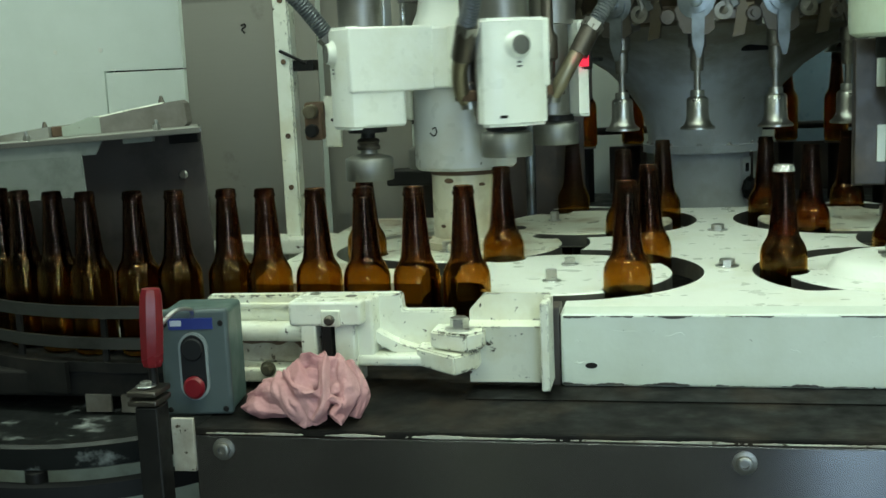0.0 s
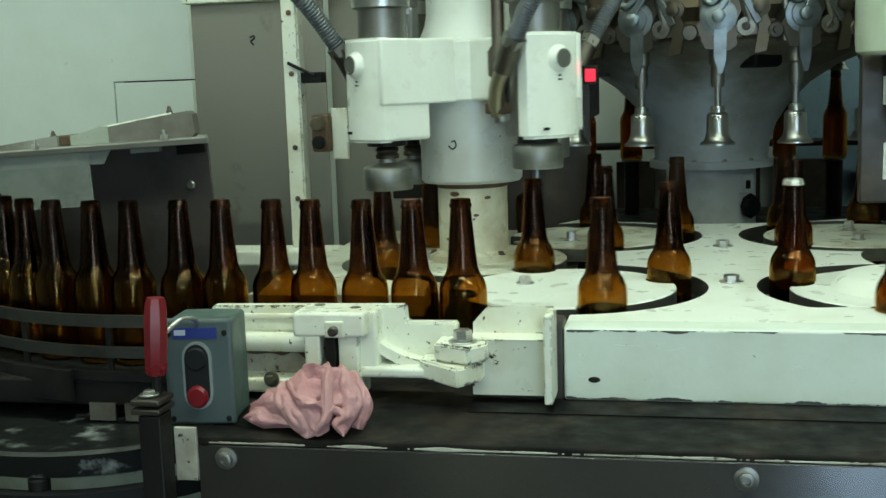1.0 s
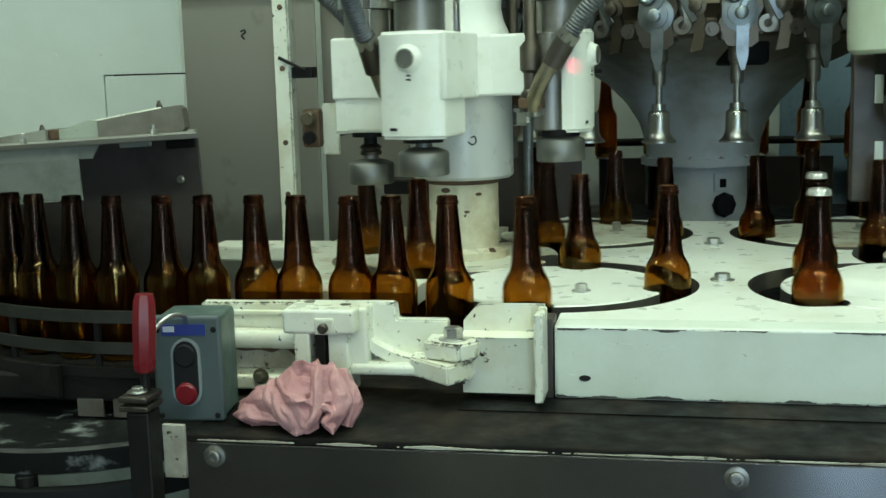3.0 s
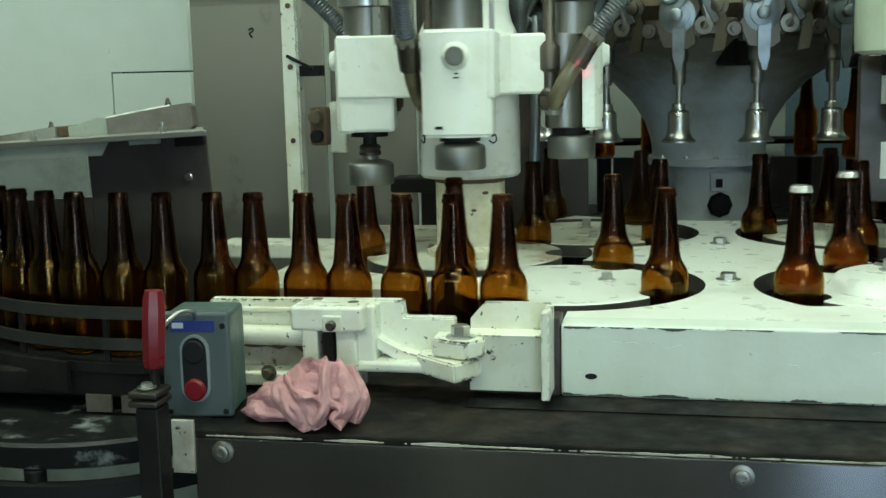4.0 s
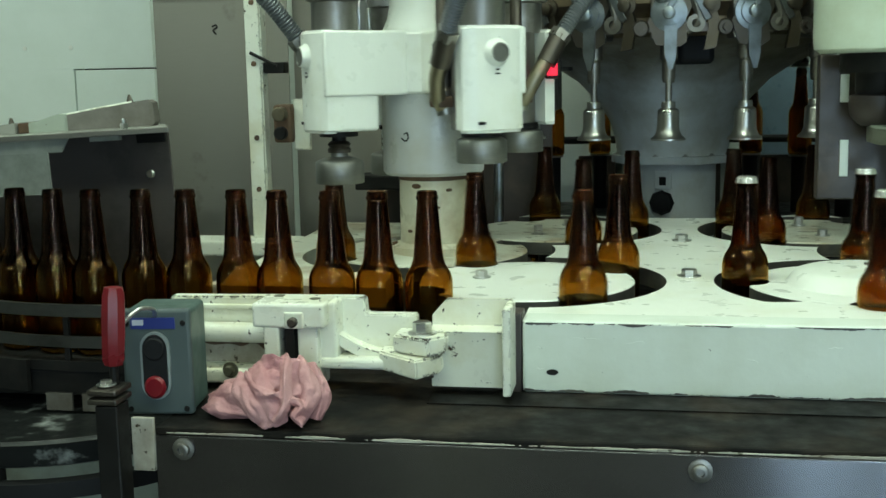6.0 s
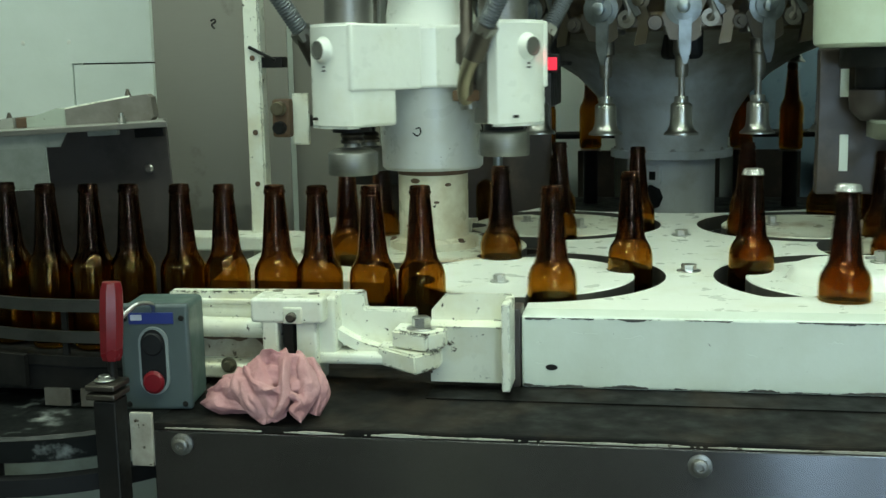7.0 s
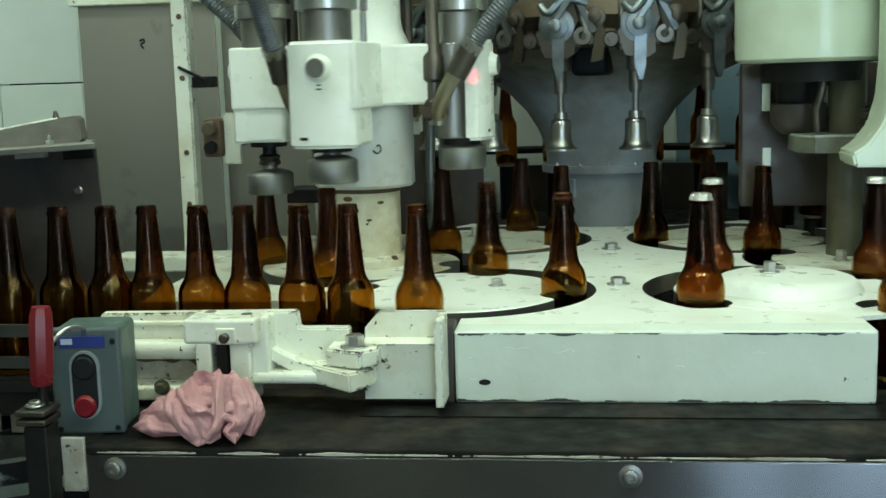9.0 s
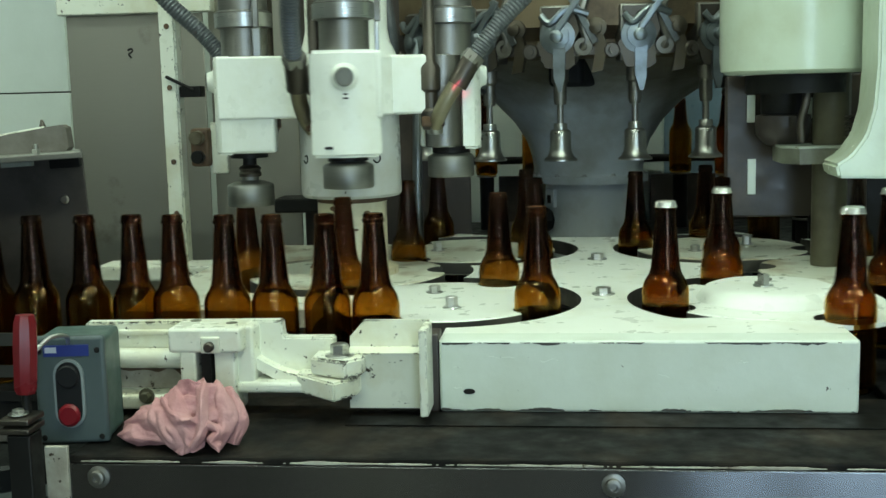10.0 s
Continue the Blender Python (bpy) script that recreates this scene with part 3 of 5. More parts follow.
def turret():
    col = thing("turret_column", "chipped cream column under the turret", "column")
    part("column", bm_lathe([(0, ZT), (0.075, ZT), (0.075, ZT + 0.012), (0.058, ZT + 0.018), (0.058, 1.225), (0, 1.225)], 40, *TX), COLUMNPAINT, col)
    for a in (200, 260, 320):
        part("bolt", bm_hex(TX[0] + 0.068 * math.cos(radians(a)), TX[1] + 0.068 * math.sin(radians(a)), ZT + 0.012, 0.005, 0.005), RUST, col)
    part("lower_ring", bm_cyl(0.05, 1.0, ZT), DARK, col)
    for a, z, r in ((250, 1.205, 0.009), (285, 1.17, 0.005), (305, 1.198, 0.006), (235, 1.13, 0.006), (270, 1.12, 0.004)):
        part("rust_spot", turned(bm_lathe([(0, 0), (r, 0), (r * 0.8, 0.0006), (0, 0.0008)], 9), Matrix.Translation((TX[0], TX[1], z)) @ pose(0, 0, 0, 0, 0, a) @ pose(0.0578, 0, 0, 0, 90, 0) @ Matrix.Diagonal((0.5, 1, 1, 1))), RUST, col)
    part("rust_rim", bm_lathe([(0.0575, 1.213), (0.0592, 1.2135), (0.0588, 1.221), (0.0575, 1.221), (0.0575, 1.213)], 40, *TX), RUST, col, "rusty upper rim")
    t = thing("rotary_turret", "white rotating turret with four cylinder heads and hoses", "machine", at=pose(TX[0], TX[1], 0))
    part("drum", bm_lathe([(0, 1.222), (0.079, 1.222), (0.084, 1.227), (0.084, 1.30), (0.083, 1.36), (0, 1.36)], 48), DRUMPAINT, t, "grey-white drum with dark marks")
    part("mast", bm_lathe([(0, 1.35), (0.078, 1.35), (0.08, 1.36), (0.082, 1.40), (0.082, 1.452), (0.078, 1.462), (0.072, 1.475), (0.068, 1.495), (0.067, 1.95), (0, 1.95)], 44), WHITE, t)
    for a in (-60, 30, 120, 210):
        part("mark", turned(bm_tube([(0, 0, 0.006), (0.0, 0.006, 0.008), (0, 0.008, 0), (0, 0.002, -0.005), (0, -0.005, 0.0)], 0.0012, 6), pose(0, 0, 0, 0, 0, a) @ pose(0.0842, 0, 1.285)), DARK, t)
    part("hub", bm_lathe([(0.06, 1.3555), (0.088, 1.3555), (0.091, 1.359), (0.091, 1.448), (0.088, 1.4515), (0.06, 1.4515), (0.06, 1.3555)], 44), WHITE, t)
    part("collar", bm_lathe([(0.07, 1.62), (0.09, 1.62), (0.09, 1.66), (0.07, 1.66)], 36), DULL, t)
    for k in range(4):
        m = pose(0, 0, 0, 0, 0, 90 * k)
        # arm and head
        part("arm", turned(bm_box(0.03, RT - 0.034, -0.054, 0.054, 1.356, 1.452, 0.005, seg=3), m), WHITE, t)
        face = [(RT + 0.018, -0.053), (RT + 0.03, -0.053)] + [(RT + 0.052 - 0.016 * abs(f) ** 2.6, 0.053 * f) for f in (-0.97, -0.85, -0.65, -0.4, 0, 0.4, 0.65, 0.85, 0.97)] + [(RT + 0.03, 0.053), (RT + 0.018, 0.053)]
        bm = bm_prism(face, 1.297, 1.456)
        bmesh.ops.bevel(bm, geom=[e for e in bm.edges if abs(e.verts[0].co.z - e.verts[1].co.z) < 1e-5], offset=0.005, segments=3, affect="EDGES")
        head = part("head", turned(bm, m), WHITE, t, "white cast cylinder head")
        part("cheek", turned(bm_box(RT - 0.05, RT + 0.03, 0.012, 0.052, 1.299, 1.4545, 0.006, seg=3), m), WHITE, head)
        part("casting_lip", turned(bm_box(0.07, RT + 0.042, 0.045, 0.0565, 1.354, 1.4545, 0.004, seg=3), m), WHITE, head)
        part("inner_cylinder", turned(bm_cyl(0.03, 1.3, 1.452, RT - 0.012, -0.012), m), DULL, head)
        part("port_boss", turned(bm_lathe([(0, -0.004), (0.024, -0.004), (0.0205, 0.002), (0.0175, 0.005), (0.0158, 0.010), (0.015, 0.0115), (0, 0.0115)], 28), m @ pose(RT + 0.0505, 0, 1.416, 0, 90, 0)), WHITE, head)
        part("port", turned(bm_lathe([(0, 0), (0.0142, 0), (0.0142, 0.0012), (0.0118, 0.0018), (0.011, 0.0006), (0, 0.0006)], 24), m @ pose(RT + 0.0621, 0, 1.416, 0, 90, 0)), PORTGREY, t, "grey screwed port plug")
        part("slot", turned(bm_box(0, 0.001, -0.006, 0.006, -0.0022, 0.0022), m @ pose(RT + 0.0502, -0.026, 1.312)), DARK, head)
        for v, w in ((-0.003, 0.008), (0.003, 0.006)):
            part("stamp", turned(bm_box(0, 0.001, -w / 2, w / 2, -0.0012, 0.0012), m @ pose(RT + 0.0515, 0.001, 1.388 + v)), DARK, head)
        part("upper_cylinder", turned(bm_lathe([(0, 1.45), (0.038, 1.45), (0.038, 1.50), (0.045, 1.503), (0.045, 1.527), (0.04, 1.53), (0.04, 1.66), (0, 1.66)], 32, RT, 0), m), DULL, t, "grey steel cylinder")
        part("band", turned(bm_lathe([(0.038, 1.503), (0.047, 1.503), (0.047, 1.525), (0.038, 1.525)], 32, RT, 0), m), STEEL, t)
        part("collar_ring", turned(bm_lathe([(0.014, 1.29), (0.031, 1.29), (0.031, 1.3), (0.014, 1.3), (0.014, 1.29)], 24, RT, 0), m), DARK, t)
        cup = part("cup", bm_lathe([(0, 1.268), (0.029, 1.268), (0.031, 1.262), (0.031, 1.238), (0.0375, 1.238), (0.039, 1.24), (0.039, 1.271), (0.037, 1.274), (0.024, 1.279), (0.014, 1.281), (0.013, 1.288), (0, 1.288)], 32), CUPSTEEL, t, "grey steel bottle cup")
        part("spindle", bm_cyl(0.0115, 1.286, 1.37, seg=20), DARK, cup)
        part("spring", bm_lathe([(0.012, 1.287), (0.018, 1.287), (0.019, 1.292), (0.016, 1.296), (0.019, 1.3), (0.016, 1.304), (0.012, 1.306), (0.012, 1.287)], 20), BROWNSTEEL, cup)
        CUPS.append((cup, 90 * k))
        # hose bends outward and up
        part("elbow", turned(bm_tube([(RT - 0.028, -0.05, 1.335), (RT - 0.022, -0.062, 1.352), (RT - 0.008, -0.07, 1.38), (RT + 0.012, -0.072, 1.41)], 0.0125), m), BRASSDARK, t, "dull brass hose fitting")
        part("hose_nut", turned(bm_tube([(RT + 0.03, -0.073, 1.438), (RT + 0.04, -0.0735, 1.45)], 0.0185, 6), m), DULL, t)
        part("elbow_tip", turned(bm_tube([(RT - 0.0285, -0.046, 1.325), (RT - 0.0285, -0.05, 1.343)], 0.014, 14), m), CHROME, t)
        part("ferrule", turned(bm_tube([(RT + 0.008, -0.072, 1.40), (RT + 0.035, -0.073, 1.445)], 0.0165), m), BROWNSTEEL, t)
        part("hose", turned(bm_tube([(RT + 0.025, -0.073, 1.43), (RT + 0.075, -0.075, 1.495), (RT + 0.15, -0.065, 1.575), (RT + 0.19, -0.05, 1.68), (RT + 0.12, -0.03, 1.83), (0.06, 0, 1.92)], 0.0135, ribs=0.06, n=36), m), HOSE, t, "grey braided hose")
        part("valve_body", turned(bm_lathe([(0, 1.33), (0.013, 1.33), (0.016, 1.34), (0.016, 1.36), (0.012, 1.365), (0.012, 1.39), (0.017, 1.395), (0.017, 1.43), (0.01, 1.44), (0.01, 1.6), (0, 1.6)], 18, RT - 0.034, -0.046), m), BROWNSTEEL, t)
        part("clip", turned(bm_box(RT - 0.05, RT - 0.012, -0.064, -0.034, 1.335, 1.352, 0.003), m), RUST, t)
        part("lever", turned(bm_box(RT - 0.032, RT - 0.018, 0.046, 0.053, 1.452, 1.5, 0.002), m), CHROME, t)
        part("hook", turned(bm_box(RT - 0.03, RT - 0.02, 0.046, 0.056, 1.5, 1.56, 0.002), m), DULL, t)
    return t


# ---- filler ----
def bell_mesh():
    return mesh_of("bell", bm_lathe([(0.008, 0.074), (0.0125, 0.074), (0.0135, 0.071), (0.0135, 0.062), (0.016, 0.061), (0.0195, 0.0585), (0.0208, 0.055), (0.021, 0.028), (0.0222, 0.018), (0.0262, 0.009), (0.033, 0.0035), (0.0332, 0.0),
                                     (0.028, 0.0), (0.02, 0.009), (0.017, 0.02), (0.016, 0.05), (0.008, 0.056), (0.008, 0.074)], 28), CHROME)


BELLS, LIFTS = [], []


def filler():
    f = thing("rotary_filler", "rotary bottle filler with bell nozzles under a brown bowl", "machine", at=pose(FC[0], FC[1], 0))
    part("column", bm_lathe([(0, 0.95), (0.105, 0.95), (0.105, 1.165), (0, 1.165)], 40), CONEPAINT, f)
    part("flange", bm_lathe([(0, 1.165), (0.145, 1.165), (0.145, 1.183), (0, 1.183)], 48), CONEPAINT, f, "grey flange with small bolts")
    part("trumpet", bm_lathe([(0, 1.183), (0.132, 1.183), (0.136, 1.22), (0.15, 1.265), (0.18, 1.312), (0.225, 1.358), (0.285, 1.397), (0.37, 1.432), (0.46, 1.458), (0.54, 1.478), (0, 1.48)], 64), CONEPAINT, f, "grey-blue flared casting")
    for a in range(0, 360, 30):
        part("bolt", bm_hex(0.132 * math.cos(radians(a)), 0.132 * math.sin(radians(a)), 1.183, 0.005, 0.005), STEEL, f)
    k0 = -84 - (bell_angle(u_at(0, 1)) - 360 / NF * 3.5 / PERIOD)
    for a in (k0, k0 + 180):
        part("knob", turned(bm_lathe([(0, 0), (0.012, 0), (0.014, 0.006), (0.028, 0.01), (0.03, 0.018), (0.024, 0.028), (0, 0.032)], 8), pose(0, 0, 0, 0, 0, a) @ pose(0.103, 0, 1.075, 0, 90, 0)), BLACKRUBBER, f, "black plastic knob")
        part("lug", turned(bm_box(0.095, 0.112, -0.02, 0.02, 1.105, 1.15, 0.003), pose(0, 0, 0, 0, 0, a)), CONEPAINT, f)
        part("lug_hole", turned(bm_box(0.11, 0.1135, -0.008, 0.008, 1.115, 1.135, 0.001), pose(0, 0, 0, 0, 0, a)), DARK, f)
    part("bowl", bm_lathe([(0.40, 1.472), (0.545, 1.448), (0.56, 1.455), (0.56, 1.485), (0.6, 1.51), (0.6, 1.95), (0, 1.95)], 96), BRONZE, f, "brown stained bowl")
    part("cam_ring", bm_lathe([(0.585, 1.455), (0.612, 1.455), (0.612, 1.47), (0.585, 1.47), (0.585, 1.455)], 96), BROWNSTEEL, f)
    bell = bell_mesh()
    piston = mesh_of("lift_piston", bm_cyl(0.021, -0.2, -0.006, seg=16), DARK)
    plate = mesh_of("foot_plate", bm_cyl(0.029, -0.006, -0.0005, seg=20, bevel=0.001), DULL)
    rod = mesh_of("rod", bm_cyl(0.0065, 0.07, 0.2, seg=12), DULL)
    guide = mesh_of("guide", bm_lathe([(0, 1.36), (0.011, 1.36), (0.013, 1.37), (0.013, 1.40), (0.017, 1.405), (0.017, 1.43), (0, 1.43)], 16), DULL)
    valve = mesh_of("valve", bm_box(-0.035, 0.035, -0.03, 0.02, 1.44, 1.55, 0.006), DULL)
    boss = mesh_of("boss", turned(bm_lathe([(0, 0.0), (0.034, 0), (0.034, 0.008), (0.024, 0.01), (0.024, 0.016), (0.012, 0.018), (0.012, 0.03), (0.009, 0.032), (0, 0.032)], 24), pose(0, -0.03, 1.49, 90, 0, 0)), BLUESTEEL)
    bm = bm_prism([(-0.012, 0.0), (0.012, 0.0), (0.010, 0.075), (0.004, 0.10), (-0.003, 0.10), (-0.012, 0.07)], 0, 0.006)
    lever = mesh_of("lever", turned(bm, pose(0.004, -0.042, 1.485, -90, 0, 0)), BLUESTEEL)
    arm = mesh_of("arm", turned(bm_box(-0.006, 0.006, -0.006, 0.0, 0.0, 0.075, 0.002), pose(0.0, -0.05, 1.5, 0, 35, 0)), BLUESTEEL)
    spring = mesh_of("link", turned(bm_lathe([(0.008, 0), (0.017, 0), (0.017, 0.01), (0.008, 0.01), (0.008, 0)], 18), pose(0.05, -0.028, 1.47, 90, 0, 0)), DULL)
    pipe = mesh_of("pipe", bm_tube([(0.035, -0.02, 1.455), (0.055, -0.03, 1.48), (0.045, -0.03, 1.53), (0.06, -0.02, 1.58)], 0.009, 8), DULL)
    roller = mesh_of("roller", turned(bm_lathe([(0, 0), (0.015, 0), (0.016, 0.004), (0.013, 0.008), (0.007, 0.008), (0.007, 0.016), (0, 0.016)], 18), pose(-0.052, -0.034, 1.462, 90, 0, 0)), BROWNSTEEL)
    strap = mesh_of("strap", turned(bm_box(-0.007, 0.007, -0.004, 0.0, -0.05, 0.05, 0.002), pose(0.05, -0.038, 1.52, 0, -28, 0)), BLUESTEEL)
    cheek = mesh_of("cheek_plate", turned(bm_prism([(-0.03, 0.02), (-0.024, 0.006), (0.02, 0.002), (0.034, 0.012), (0.03, 0.05), (0.042, 0.075), (0.03, 0.12), (-0.03, 0.12), (-0.026, 0.07), (-0.04, 0.05)], 0, 0.008), pose(0, -0.028, 1.425, 90, 0, 0)), BROWNSTEEL)
    latch = mesh_of("latch", turned(bm_lathe([(0, 0), (0.02, 0), (0.02, 0.006), (0.012, 0.008), (0.012, 0.018), (0.006, 0.02), (0, 0.02)], 14), pose(0.074, -0.03, 1.505, 90, 0, 0)), BROWNSTEEL)
    toggle = mesh_of("toggle", turned(bm_prism([(-0.01, 0), (0.012, 0.004), (0.02, 0.05), (0.008, 0.085), (-0.008, 0.08), (-0.002, 0.045)], 0, 0.012), pose(0.075, -0.024, 1.42, 90, 0, 0)), BROWNSTEEL)
    stub = mesh_of("stub", bm_tube([(-0.03, -0.045, 1.53), (-0.012, -0.05, 1.515), (0.02, -0.048, 1.54), (0.06, -0.04, 1.53)], 0.007, 8), BLUESTEEL)
    for k in range(NF):
        a = 360 / NF * k
        m = pose(RF * math.cos(radians(a)), RF * math.sin(radians(a)), 0, 0, 0, a + 90)
        for me, mat in ((guide, DULL), (valve, DULL), (boss, DULL), (lever, DULL), (arm, DULL), (spring, DULL), (pipe, DULL), (roller, STEEL), (strap, STEEL), (cheek, DULL), (latch, DULL), (toggle, DULL), (stub, DULL)):
            o = part(me.name.split(".")[0], me, mat, f)
            o.matrix_basis = m
        b = part("bell", bell, CHROME, f, "polished steel bell nozzle")
        b.matrix_basis = m
        r = part("rod", rod, STEEL, b)
        BELLS.append((b, k, m))
        q = part("lift_piston", piston, DARK, f)
        q.matrix_basis = m
        part("foot_plate", plate, DULL, q)
        LIFTS.append((q, k, m))
    part("lift_table", bm_lathe([(0.4, 0.95), (0.65, 0.95), (0.65, 0.984), (0.4, 0.984), (0.4, 0.95)], 72), DARK, f)
    return f


# ---- crowner ----
def dark_opening():
    """Black box in place of a dark opening; it goes round with the centre column."""
    p = thing("opening_stand_in", "black box standing in for a dark opening under the filler bowl", "port", bm_box(-0.037, 0.037, 0.0, 0.2, -0.036, 0.045, 0.013, seg=3), BLACKRUBBER)
    return p


def crowner():
    t = thing("crowner_tower", "white painted crowner tower with a curved bracket", "machine")
    part("casing", bm_lathe([(0, 1.406), (0.11, 1.406), (0.12, 1.412), (0.122, 1.43), (0.122, 1.98), (0, 1.98)], 56, 0.577, 2.0), CASINGPAINT, t)
    part("column", bm_cyl(0.028, 1.0, 1.42, 0.632, 1.99), OLIVE, t, "olive stained steel column")
    # Dark body, paler top layer: the shelf's shade and light set by colour.
    part("shelf", bm_prism([(0.572, 1.93), (0.68, 1.93), (0.68, 2.05), (0.55, 2.05), (0.55, 1.96)], 1.262, 1.2865), SHELFFACE, t, "stained grey shelf, its body shaded in colour")
    part("lit_shelf_top", bm_prism([(0.571, 1.929), (0.68, 1.929), (0.68, 2.05), (0.549, 2.05), (0.549, 1.9595)], 1.287, 1.2905), GREENGREY, t)
    part("cap_chute", bm_tube([(0.588, 1.95, 1.404), (0.583, 1.945, 1.36), (0.577, 1.95, 1.33), (0.58, 1.955, 1.296)], 0.007, 10), BROWNSTEEL, t)
    part("nozzle", bm_lathe([(0, 1.288), (0.026, 1.288), (0.034, 1.294), (0.044, 1.306), (0.046, 1.325), (0.045, 1.338), (0.036, 1.34), (0, 1.34)], 32, 0.565, 2.04), BROWNDARK, t, "brown stained capping nozzle")
    part("nozzle_drive", bm_lathe([(0, 1.34), (0.035, 1.34), (0.037, 1.344), (0.037, 1.378), (0.03, 1.384), (0.03, 1.408), (0, 1.408)], 32, 0.565, 2.04), DARK, t)
    part("liner", bm_box(0.514, 0.528, 2.094, 2.0985, 1.325, 1.372, 0.001), WALLPAINT, t, "pale strip between dark plates")
    part("liner", bm_box(0.516, 0.53, 2.094, 2.0985, 1.2, 1.262, 0.001), WALLPAINT, t, "pale strip between dark plates")
    part("liner", bm_box(0.612, 0.624, 2.094, 2.0985, 1.33, 1.366, 0.001), WALLPAINT, t, "pale strip between dark plates")
    part("guide_rod", bm_cyl(0.006, 1.291, 1.405, 0.665, 2.02), DULL, t)
    part("spring", bm_tube([(0.655 + 0.012 * math.cos(k * 0.9), 1.98 + 0.012 * math.sin(k * 0.9), 1.292 + 0.0011 * k) for k in range(42)], 0.0018, 5), BROWNSTEEL, t)
    part("ring", bm_lathe([(0.05, 1.375), (0.08, 1.375), (0.08, 1.405), (0.05, 1.405), (0.05, 1.375)], 32, 0.577, 2.0), DARK, t)
    out = [(0.69, 1.95), (0.84, 1.95), (0.84, 1.14), (0.75, 1.14), (0.75, 1.236), (0.638, 1.238), (0.633, 1.258), (0.655, 1.272), (0.675, 1.30), (0.686, 1.34), (0.69, 1.40)]
    bm = turned(bm_prism([(x, z) for x, z in out], -0.05, 0.05), Matrix.Translation((-0.036, 1.84, 0.012)) @ pose(0, 0, 0, 90, 0, 0))
    bmesh.ops.bevel(bm, geom=bm.edges[:], offset=0.004, segments=2, affect="EDGES")
    part("bracket", bm, CASINGPAINT, t, "curved white bracket")
    part("back_plate", bm_box(0.48, 0.72, 2.10, 2.13, 1.16, 1.405, 0.003), BROWNDARK, t)
    part("post", bm_cyl(0.03, 0.985, 1.17, 0.76, 1.84), DARK, t)
    b = thing("outfeed_frame", "dark outfeed conveyor on steel legs", "conveyor")
    part("belt", bm_box(0.60, 3.4, 1.47, 1.575, 0.987, 0.999, 0.003), DARK, b)
    part("side_rail", bm_box(0.75, 3.4, 1.463, 1.469, 0.96, 1.03, 0.002), DULL, b)
    for x in (1.3, 2.3, 3.3):
        part("leg", bm_box(x - 0.02, x + 0.02, 1.5, 1.54, 0, 0.987, 0.003), DULL, b)
    e = thing("rear_housing", "dark brown machine housing behind the crowner", "housing")
    part("panel", bm_box(0.70, 1.24, 2.48, 2.5, 0.985, 1.5, 0.003), DARK, e)
    c = thing("rear_cover", "blue-grey painted sheet machine cover", "cover")
    part("cover", bm_box(0.95, 1.24, 2.51, 2.9, 0.985, 1.8, 0.01), BLUEPANEL, c)


